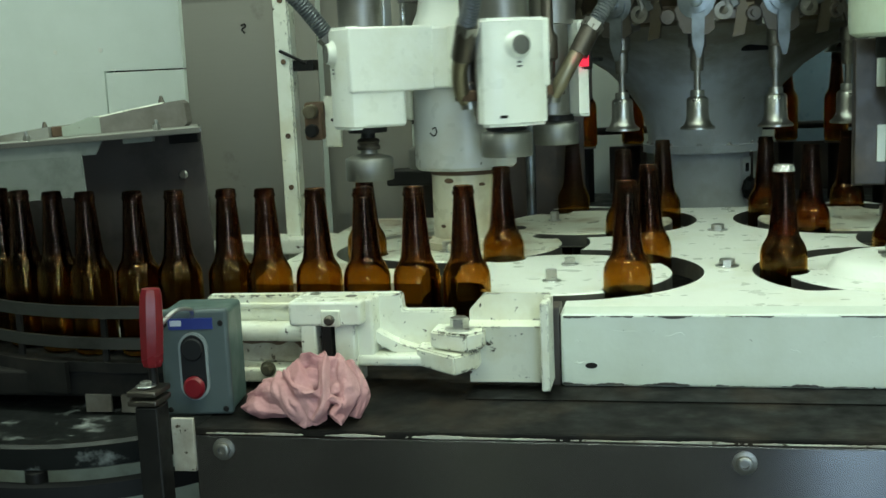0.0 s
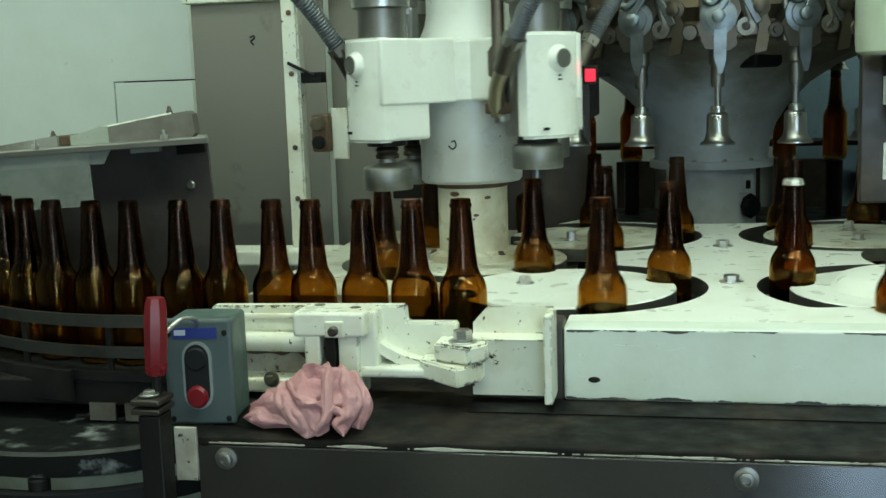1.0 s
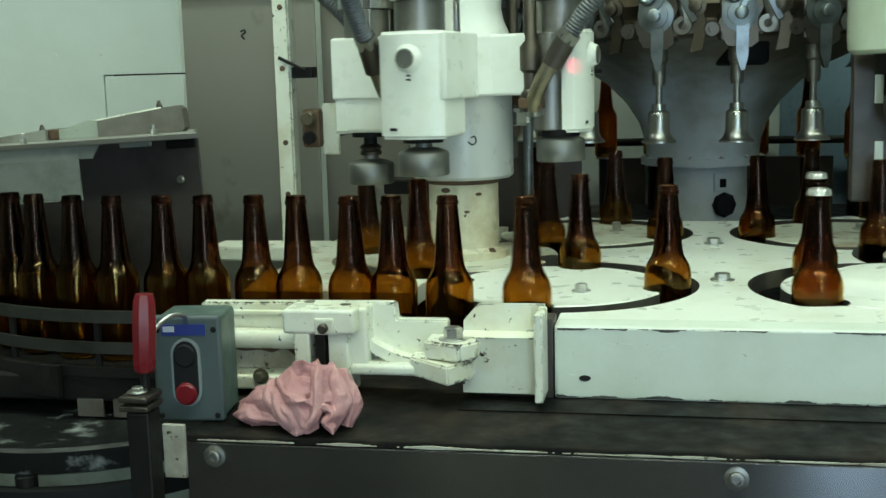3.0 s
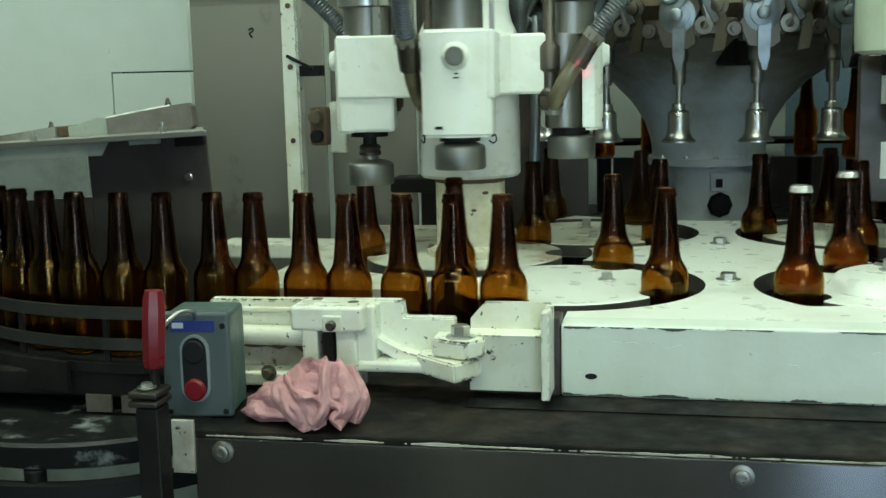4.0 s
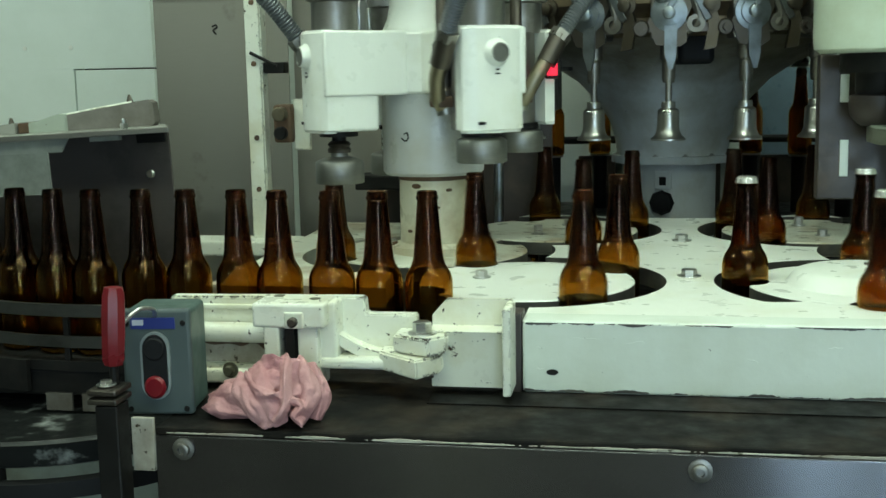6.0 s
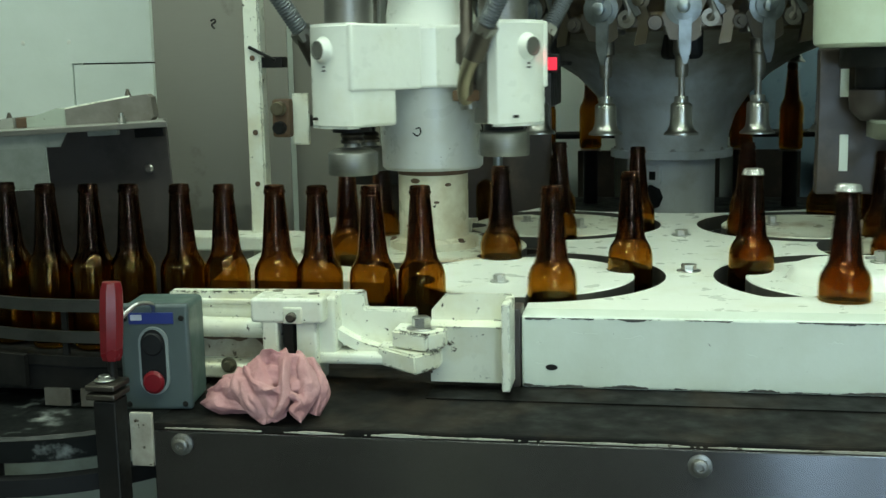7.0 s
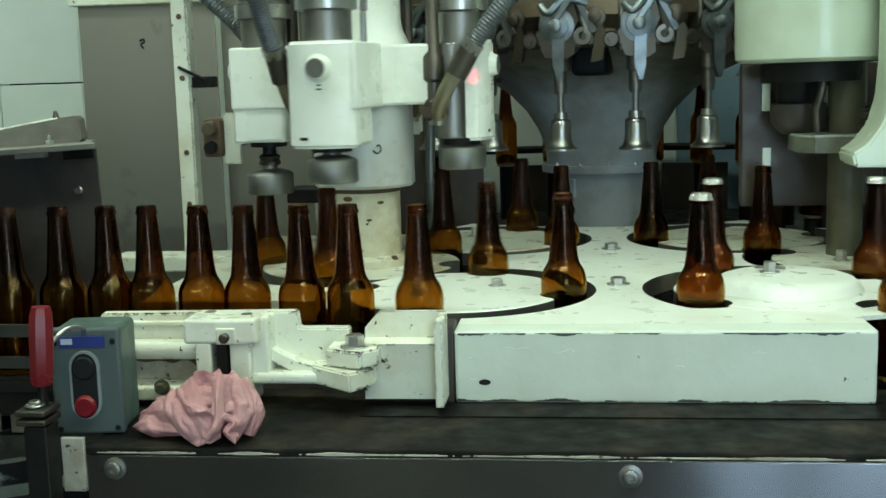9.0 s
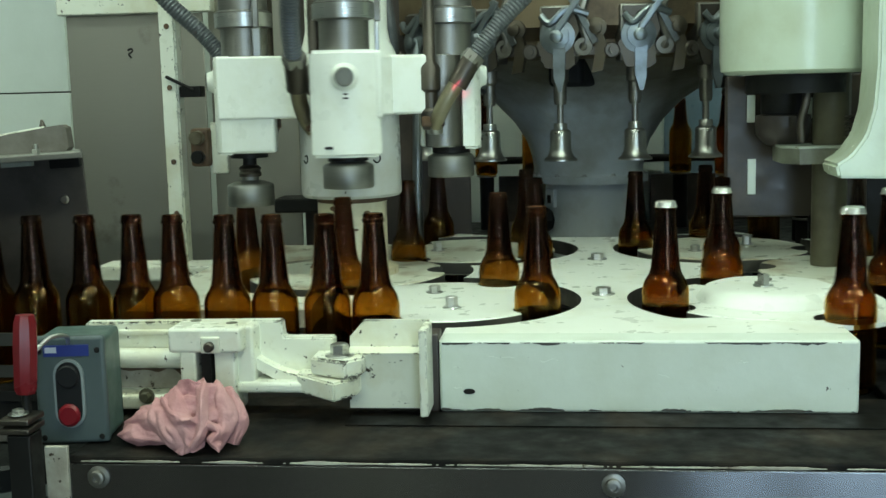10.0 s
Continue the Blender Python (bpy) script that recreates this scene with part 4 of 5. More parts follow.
# ---- infeed rail, gate and clutter ----
def infeed_rail():
    g = thing("infeed_rail", "chipped cream painted infeed guide rail with hinge blocks", "guide rail")
    rail = [(-0.40, 1.012), (-0.40, 1.115), (-0.148, 1.117), (-0.146, 1.096), (-0.083, 1.096), (-0.083, 1.05), (-0.15, 1.035), (-0.2, 1.04), (-0.2, 1.012)]
    bm = turned(bm_prism(rail, -1.422, -1.404), pose(0, 0, 0, 90, 0, 0))
    bmesh.ops.bevel(bm, geom=bm.edges[:], offset=0.002, segments=2, affect="EDGES")
    part("rail", bm, WORN, g)
    part("floor_plate", bm_box(-0.40, -0.285, 1.37, 1.41, 1.012, 1.03, 0.004, seg=3), WORN, g)
    # Flat duller plate: the cavity's shade is put into its colour.
    part("shaded_cavity", bm_box(-0.37, -0.262, 1.4, 1.4035, 1.032, 1.06, 0.001), DIRTYSHADECREAM, g)
    for bm in ragged(-0.372, -0.262, 1.0605, lambda x: 0.006 * noise.noise(Vector((x * 60, 1, 3))) + 0.0055 + 0.012 * smooth((x + 0.285) / 0.02), -1.4035, -1.3985, way=-1):
        part("chip", bm, RUST, g)
    for x, y in ((-0.205, 1.385), (-0.255, 1.40)):
        part("screw_hole", bm_cyl(0.007, 1.1178, 1.1184, x, y, bevel=0), OLIVE, g)
    part("pin_pad", bm_box(-0.234, -0.21, 1.347, 1.352, 1.088, 1.108, 0.002), STAINED, g)
    part("hinge_block", bm_box(-0.275, -0.185, 1.35, 1.415, 1.088, 1.118, 0.004, seg=3), WORN, g)
    part("ledge", bm_box(-0.385, -0.278, 1.398, 1.406, 1.1, 1.106, 0.002), WORN, g)
    part("cheek", bm_box(-0.206, -0.176, 1.372, 1.41, 1.04, 1.116, 0.004, seg=3), WORN, g)
    part("hinge_pin", turned(bm_cyl(0.006, 0, 0.01), pose(-0.222, 1.348, 1.097, 90, 0, 0)), BROWNSTEEL, g, "rusty pin")
    # Solid black block stands for the shade inside the slot.
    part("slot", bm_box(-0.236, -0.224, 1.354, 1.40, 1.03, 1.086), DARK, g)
    part("post", bm_box(-0.262, -0.242, 1.352, 1.41, 1.01, 1.09, 0.003), WORN, g)
    part("post", bm_box(-0.222, -0.196, 1.36, 1.41, 1.01, 1.09, 0.003), WORN, g)
    sweep = [(-0.2 + 0.11 * f / 10, 1.05 + 0.044 * (1 - f / 10) ** 2.4) for f in range(11)]
    part("gusset", turned(bm_prism([(x, z - 0.014) for x, z in sweep] + sweep[::-1], -1.406, -1.384), pose(0, 0, 0, 90, 0, 0)), WORN, g)
    part("foot_shelf", bm_box(-0.2, -0.06, 1.368, 1.41, 1.034, 1.048, 0.005, seg=3), WORN, g)
    for corners, z0, z1 in (([(-0.125, 1.374), (-0.07, 1.328), (-0.047, 1.362), (-0.047, 1.402), (-0.125, 1.402)], 1.034, 1.057), ([(-0.104, 1.362), (-0.058, 1.342), (-0.04, 1.362), (-0.04, 1.402), (-0.104, 1.402)], 1.0585, 1.08)):
        bm = bm_prism(corners, z0, z1)
        bmesh.ops.bevel(bm, geom=bm.edges[:], offset=0.0025, segments=2, affect="EDGES")
        part("bracket", bm, WORN, g)
    part("hex_bolt", bm_hex(-0.07, 1.372, 1.08, 0.0115, 0.014), STEEL, g)
    part("lock_rod", bm_tube([(-0.4, 1.39, 1.073), (-0.34, 1.39, 1.073), (-0.27, 1.392, 1.072)], 0.0125), WORN, g)
    part("nut", turned(bm_hex(0, 0, 0, 0.0065, 0.01), pose(-0.312, 1.37, 1.03, 90, 0, 0)), OLIVE, g)
    gate = thing("infeed_gate", "white folded steel gate plate with a narrow end bar", "gate")
    prof = [(1.40, 1.118), (1.405, 1.118), (1.405, 1.012), (1.385, 1.012), (1.381, 1.07), (1.376, 1.082), (1.396, 1.086)]
    bm = turned(bm_prism([(y, z) for y, z in prof], 0, 0.098), Matrix(((0, 0, 1, -0.062), (1, 0, 0, 0), (0, 1, 0, 0), (0, 0, 0, 1))))
    bm = cut(bm, [turned(bm_box(-0.05, 0.05, 1.36, 1.42, 0, 0.04), pose(-0.053, 0, 1.108, 0, -48, 0))])
    part("plate", bm, WORN, gate)
    part("end_bar", bm_box(0.029, 0.039, 1.345, 1.40, 1.012, 1.116, 0.002), WORN, gate)
    part("stop", bm_box(0.03, 0.046, 1.40, 1.44, 1.003, 1.1, 0.002), BROWNDARK, gate)


def control_box():
    c = thing("control_box", "grey-green push-button control box on the deck", "control box", at=Matrix.Translation((-0.362, 1.295, 1.0)) @ pose(0, 0, 0, 0, 0, 7) @ Matrix.Diagonal((1.0, 1, 1.07, 1)) @ Matrix.Translation((0.356, -1.295, -1.0)))
    part("housing", bm_box(-0.394, -0.318, 1.268, 1.335, 1.004, 1.118, 0.006, seg=3), GREYBOX, c)
    face = bm_box(-0.396, -0.316, 1.258, 1.270, 1.004, 1.12, 0.004, seg=3)
    part("cover", face, FACEGREY, c, "grey cover plate")
    loop = [(0.017 * math.cos(radians(a)), 0.018 + 0.017 * math.sin(radians(a))) for a in range(0, 181, 15)] + [(0.017 * math.cos(radians(a)), -0.022 + 0.017 * math.sin(radians(a))) for a in range(180, 361, 15)]
    part("bezel", turned(bm_prism([(x * 1.0, z * 1.0) for x, z in loop], 0, 0.004), pose(-0.357, 1.258, 1.061, 90, 0, 0)), BEZEL, c)
    part("recess", turned(bm_prism([(x * 0.82, z * 0.93) for x, z in loop], 0, 0.003), pose(-0.357, 1.2555, 1.061, 90, 0, 0)), BLACKRUBBER, c)
    part("start_button", turned(bm_cyl(0.0125, 0, 0.004), pose(-0.357, 1.2535, 1.078, 90, 0, 0)), BLACKRUBBER, c, "black push button")
    part("stop_button", turned(bm_cyl(0.0125, 0, 0.008, bevel=0.003), pose(-0.357, 1.2535, 1.037, 90, 0, 0)), REDBUTTON, c, "red push button")
    part("name_plate", bm_box(-0.384, -0.333, 1.2565, 1.259, 1.099, 1.111), BLUELABEL, c)
    part("print_bar", bm_box(-0.382, -0.369, 1.256, 1.2575, 1.103, 1.109), WHITELABEL, c)
    for x in (-0.389, -0.324):
        for z in (1.011, 1.105):
            part("screw", turned(bm_cyl(0.0032, 0, 0.002), pose(x, 1.258, z, 90, 0, 0)), DARK, c)


def handle_stand():
    h = thing("clamp_handle", "red gripped clamp handle on a steel post", "handle", at=pose(-0.003, 0, 0))
    part("grip", turned(bm_lathe([(0, 0), (0.01, 0), (0.0125, 0.006), (0.0135, 0.05), (0.0125, 0.078), (0.01, 0.086), (0, 0.087)], 8), pose(-0.379, 1.2, 1.078, -3, 2, 0)), REDPAINT, h)
    part("stem", bm_cyl(0.005, 1.05, 1.085, -0.379, 1.2), DARK, h)
    part("clamp_plate", bm_box(-0.398, -0.364, 1.17, 1.21, 1.05, 1.057, 0.002), BROWNSTEEL, h)
    part("clamp_plate", bm_box(-0.398, -0.364, 1.17, 1.21, 1.04, 1.047, 0.002), BROWNSTEEL, h)
    part("clamp_bolt", bm_hex(-0.383, 1.188, 1.058, 0.007, 0.005), STEEL, h)
    part("post", bm_box(-0.392, -0.366, 1.175, 1.205, 0.0, 1.038, 0.002), DARK, h)
    part("loop", bm_tube([(-0.372, 1.215, 1.122), (-0.36, 1.23, 1.134), (-0.352, 1.25, 1.13), (-0.356, 1.262, 1.118)], 0.0025), STEEL, h)


RIBBONS = [(0.032, [(-0.072, -0.005, 0.018), (-0.055, -0.020, 0.033), (-0.035, -0.030, 0.035), (-0.010, -0.042, 0.028), (0.005, -0.045, 0.015)]),
           (0.026, [(-0.074, -0.020, 0.008), (-0.058, -0.034, 0.013), (-0.035, -0.040, 0.012), (-0.005, -0.046, 0.014)]),
           (0.040, [(-0.030, -0.005, 0.050), (-0.022, -0.035, 0.042), (-0.005, -0.050, 0.028), (0.015, -0.056, 0.012), (0.020, -0.055, 0.002)]),
           (0.034, [(-0.010, -0.010, 0.064), (0.0, -0.036, 0.056), (0.012, -0.050, 0.040), (0.026, -0.056, 0.020), (0.030, -0.054, 0.004)]),
           (0.018, [(0.016, 0.010, 0.070), (0.029, -0.022, 0.071), (0.036, -0.047, 0.052), (0.038, -0.057, 0.028), (0.028, -0.061, 0.010)]),
           (0.026, [(0.035, 0.010, 0.068), (0.050, -0.015, 0.062), (0.060, -0.030, 0.042), (0.059, -0.040, 0.022), (0.051, -0.046, 0.006)]),
           (0.030, [(0.030, 0.030, 0.050), (0.052, 0.010, 0.058), (0.066, -0.008, 0.040), (0.068, -0.018, 0.020), (0.064, -0.024, 0.004)]),
           (0.015, [(0.044, -0.050, 0.034), (0.056, -0.047, 0.026), (0.049, -0.055, 0.016), (0.058, -0.050, 0.006)]),
           (0.022, [(-0.012, -0.005, 0.060), (0.005, -0.014, 0.072), (0.022, -0.016, 0.070), (0.042, 0.0, 0.066)]),
           (0.016, [(-0.020, -0.022, 0.056), (0.0, -0.046, 0.046), (0.018, -0.055, 0.040), (0.03, -0.058, 0.042)])]


def rag():
    """A crumpled cloth: pleated ribbons wound over a heap."""
    rnd = random.Random(5)
    bm = bmesh.new()
    def lump(c, r):
        got = bmesh.ops.create_icosphere(bm, subdivisions=4, radius=1)
        for v in got["verts"]:
            p = v.co.copy()
            k = 0.9 + 0.3 * noise.noise(p * 2.4 + Vector(c) * 40)
            v.co = Vector((c[0] + p.x * r[0] * k, c[1] + p.y * r[1] * k, max(0.0, c[2] + p.z * r[2] * k)))
    lump((0.018, 0, 0.030), (0.045, 0.040, 0.034))
    lump((-0.025, 0.0, 0.022), (0.04, 0.034, 0.024))
    lump((-0.056, 0.0, 0.013), (0.022, 0.026, 0.014))
    for width, pts in RIBBONS:
        pts = [Vector(p) for p in pts]
        line, n = [], 16
        for i in range(len(pts) - 1):
            p0, p1, p2, p3 = pts[max(i - 1, 0)], pts[i], pts[i + 1], pts[min(i + 2, len(pts) - 1)]
            for k in range(n + (i == len(pts) - 2)):
                s = k / n
                line.append(0.5 * ((2 * p1) + (p2 - p0) * s + (2 * p0 - 5 * p1 + 4 * p2 - p3) * s * s + (3 * p1 - p0 - 3 * p2 + p3) * s ** 3))
        seed, pleats = rnd.uniform(0, 50), rnd.uniform(0.9, 1.9)
        rows, m = [], 22
        for i, p in enumerate(line):
            d = (line[min(i + 1, len(line) - 1)] - line[max(i - 1, 0)]).normalized()
            out = (p - Vector((p.x * 0.75, 0.008, 0.012)))
            out = (out - out.dot(d) * d).normalized()
            side = d.cross(out)
            f = i / (len(line) - 1)
            w = width * (0.8 + 0.35 * noise.noise(Vector((f * 3, seed, 0)))) * (0.75 + 0.25 * math.sin(math.pi * f))
            row = []
            for k in range(m + 1):
                a = k / m * 2 - 1
                wave = abs(math.sin(math.pi * (pleats * a * 0.4 + 0.9 * noise.noise(Vector((f * 3.5, seed, a * 1.2))) + seed)))
                h = 0.0046 * wave ** 0.8 * (0.45 + 0.8 * noise.noise(Vector((a * 1.5, f * 6, seed)))) - 0.011 * a * a + 0.004 * noise.noise(Vector((a * 1.3, f * 3, seed + 8)))
                h += 0.0009 * noise.noise(Vector((a * 4, f * 14, seed)))
                row.append(p + side * (a * w / 2) + out * h)
            row += [p + side * (a * w / 2) - out * 0.013 for a in (0.8, 0, -0.8)]
            rows.append([bm.verts.new((q.x, q.y, max(0.0, q.z))) for q in row])
        for r, s in zip(rows, rows[1:]):
            for k in range(len(r)):
                j = (k + 1) % len(r)
                bm.faces.new((r[k], r[j], s[j], s[k]))
        bm.faces.new(rows[0][::-1])
        bm.faces.new(rows[-1])
    raw = new("raw", mesh_of("raw", bm, PINK))
    skin = raw.modifiers.new("skin", "REMESH")
    skin.mode, skin.voxel_size, skin.use_smooth_shade = "VOXEL", 0.0009, True
    soft = raw.modifiers.new("soft", "SMOOTH")
    soft.factor, soft.iterations = 0.5, 5
    bpy.context.view_layer.update()
    got = bpy.data.meshes.new_from_object(raw.evaluated_get(bpy.context.evaluated_depsgraph_get()))
    bpy.data.objects.remove(raw)
    bm = bmesh.new()
    bm.from_mesh(got)
    thing("cleaning_cloth", "crumpled pink cotton cloth lying on the deck", "cloth", turned(bm, pose(-0.23, 1.276, 1.0035, 0, 0, -4)), PINK)


def infeed_conveyor():
    c = thing("infeed_conveyor", "dark curved infeed conveyor with steel guard rails", "conveyor")
    path = [bottle_place(-1.459 - 0.5 * i) for i in range(-2, 43)]
    def strip(off0, off1, z0, z1, first=0):
        bm = bmesh.new()
        rows = []
        for i, p in enumerate(path[first:]):
            j = i + first
            d = (path[min(j + 1, len(path) - 1)] - path[max(j - 1, 0)]).normalized()
            n = Vector((-d.y, d.x, 0)) if d.x < 0 else Vector((d.y, -d.x, 0))
            a, b = p + n * off0, p + n * off1
            rows.append([bm.verts.new((q.x, q.y, z)) for q, z in ((a, z0), (b, z0), (b, z1), (a, z1))])
        for r, s in zip(rows, rows[1:]):
            for k in range(4):
                bm.faces.new((r[k], r[(k + 1) % 4], s[(k + 1) % 4], s[k]))
        bm.faces.new(rows[0][::-1]); bm.faces.new(rows[-1])
        return bm
    part("belt", strip(-0.05, 0.06, 0.985, 0.999), DARK, c)
    part("side_frame", strip(0.062, 0.07, 0.955, 1.0, 16), DARK, c)
    part("guard_rail", strip(0.052, 0.058, 1.062, 1.079, 13), RAILSTEEL, c, "flat steel guard rail")
    part("guard_rail", strip(0.052, 0.058, 1.018, 1.034, 13), RAILSTEEL, c, "flat steel guard rail")
    for i in range(15, 44, 4):
        p = path[i]
        d = (path[i + 1] - path[i - 1]).normalized()
        n = Vector((-d.y, d.x, 0))
        q = p + n * 0.05
        part("rail_stay", bm_box(q.x - 0.004, q.x + 0.004, q.y - 0.003, q.y + 0.003, 0.99, 1.06), DARK, c)
    g = thing("drip_tray", "black round drip tray with white scuffs on legs", "tray")
    part("tray", bm_lathe([(0, 0.90), (0.24, 0.90), (0.255, 0.906), (0.262, 0.936), (0.256, 0.94), (0.24, 0.925), (0, 0.92)], 56, -0.64, 1.58), SCUFFED, g)
    part("ring", bm_lathe([(0.256, 0.868), (0.276, 0.868), (0.276, 0.89), (0.256, 0.89), (0.256, 0.868)], 56, -0.64, 1.58), BLACKRUBBER, g)
    for a in (235, 275, 310, 30, 150):
        part("leg", bm_cyl(0.014, 0, 0.905, -0.64 + 0.25 * math.cos(radians(a)), 1.58 + 0.25 * math.sin(radians(a))), DARK, g)
    s = thing("support_frame", "dark frame under the infeed conveyor", "frame")
    part("beam", bm_box(-1.6, -0.42, 1.52, 1.60, 0.945, 0.983, 0.004), DARK, s)
    part("skirt", bm_box(-1.6, -0.36, 1.70, 1.71, 0.93, 0.985, 0.002), DARK, s)
    w = thing("low_screen", "grey painted sheet below the infeed conveyor", "panel")
    part("sheet", bm_box(-1.9, -0.36, 2.0, 2.01, 0.0, 0.92, 0.002), GREENGREY, w)
    part("leg", bm_box(-0.95, -0.9, 1.54, 1.59, 0, 0.945, 0.003), DARK, s)
    part("tag", bm_box(-0.645, -0.605, 1.515, 1.52, 0.924, 0.95, 0.001), SHEETGREY, s)
    part("tag", bm_box(-0.59, -0.55, 1.515, 1.52, 0.924, 0.95, 0.001), SHEETGREY, s)


def rear_hood():
    h = thing("conveyor_hood", "stainless hood tray behind the queue of bottles", "hood")
    slope = Matrix.Translation((-0.462, 0, 1.319)) @ pose(0, 0, 0, 0, -2.7, 0)
    part("back_sheet", turned(bm_box(-0.30, -0.092, 1.78, 1.785, -0.32, -0.0055, 0.001), slope), DARKSHEET, h, "dark stained steel sheet")
    part("back_sheet", turned(bm_box(-1.04, -0.3015, 1.78, 1.785, -0.1, -0.0055, 0.001), slope), SMEARED, h, "smeared clear plastic sheet")
    part("lower_sheet", turned(bm_box(-1.04, -0.3015, 1.78, 1.785, -0.32, -0.1005, 0.001), slope), DARKSHEET, h)
    part("tray", turned(bm_prism([(-1.1, 1.57), (0.0, 1.57), (-0.105, 1.80), (-0.125, 1.86), (-1.1, 1.86)], -0.005, 0.0), slope), GREYDULL, h)
    part("tray_lip", turned(bm_box(-1.1, 0.0, 1.568, 1.572, -0.006, 0.002, 0.001), slope), DULL, h)
    part("flange", turned(bm_prism([(-0.42, 0.0), (-0.165, 0.0), (-0.178, -0.02), (-0.42, -0.018)][::-1], 0, 0.003), slope @ pose(0, 1.6, -0.006, 90, 0, 0)), SMEARED, h, "pale folded flange")
    part("clip", turned(bm_box(-0.135, -0.09, 1.60, 1.612, -0.014, -0.0055, 0.001), slope), SMEARED, h)
    part("catch", turned(bm_box(-0.11, -0.062, 1.70, 1.71, -0.024, -0.0055, 0.002), slope), DARK, h)
    part("motor_cover", turned(bm_prism([(-0.245, 0.0005), (-0.104, 0.0005), (-0.098, 0.006), (-0.1, 0.036), (-0.107, 0.041), (-0.135, 0.039), (-0.245, 0.026)], -1.77, -1.75), slope @ pose(0, 0, 0, 90, 0, 0)), SHEETGREY, h)
    part("cover_edge", turned(bm_tube([(-0.245, 1.752, 0.026), (-0.19, 1.752, 0.0325), (-0.135, 1.752, 0.0385)], 0.0022, 8), slope), WORN, h)
    part("motor_end", turned(bm_prism([(-0.315, 0.0005), (-0.2465, 0.0005), (-0.2465, 0.026), (-0.262, 0.028), (-0.3, 0.018), (-0.315, 0.017)], -1.84, -1.755), slope @ pose(0, 0, 0, 90, 0, 0)), GREENGREY, h)
    part("gap_block", turned(bm_box(-0.337, -0.317, 1.76, 1.84, 0.0005, 0.017, 0.002), slope), RUST, h)
    part("duct", turned(bm_prism([(-0.8, 0.0005), (-0.339, 0.0005), (-0.339, 0.018), (-0.45, 0.008), (-0.8, 0.006)], -1.86, -1.755), slope @ pose(0, 0, 0, 90, 0, 0)), GREYDULL, h)
    for x, y in ((-0.075, 1.59), (-0.285, 1.6)):
        part("screw", turned(bm_hex(x, y, 0.0, 0.006, 0.009), slope), CHROME, h)
        part("stud", turned(bm_cyl(0.0025, 0.009, 0.017, x, y), slope), CHROME, h)
    for x, z in ((-0.16, 0.039), (-0.37, 0.014)):
        part("cap_nut", turned(bm_lathe([(0, 0), (0.006, 0), (0.004, 0.006), (0.002, 0.012), (0, 0.012)], 10, x, 1.80), slope @ Matrix.Translation((0, 0, z))), BROWNSTEEL, h)
    part("bolt", turned(bm_cyl(0.007, 0, 0.006), pose(-0.585, 1.78, 1.237, 90, 0, 0)), STEEL, h)


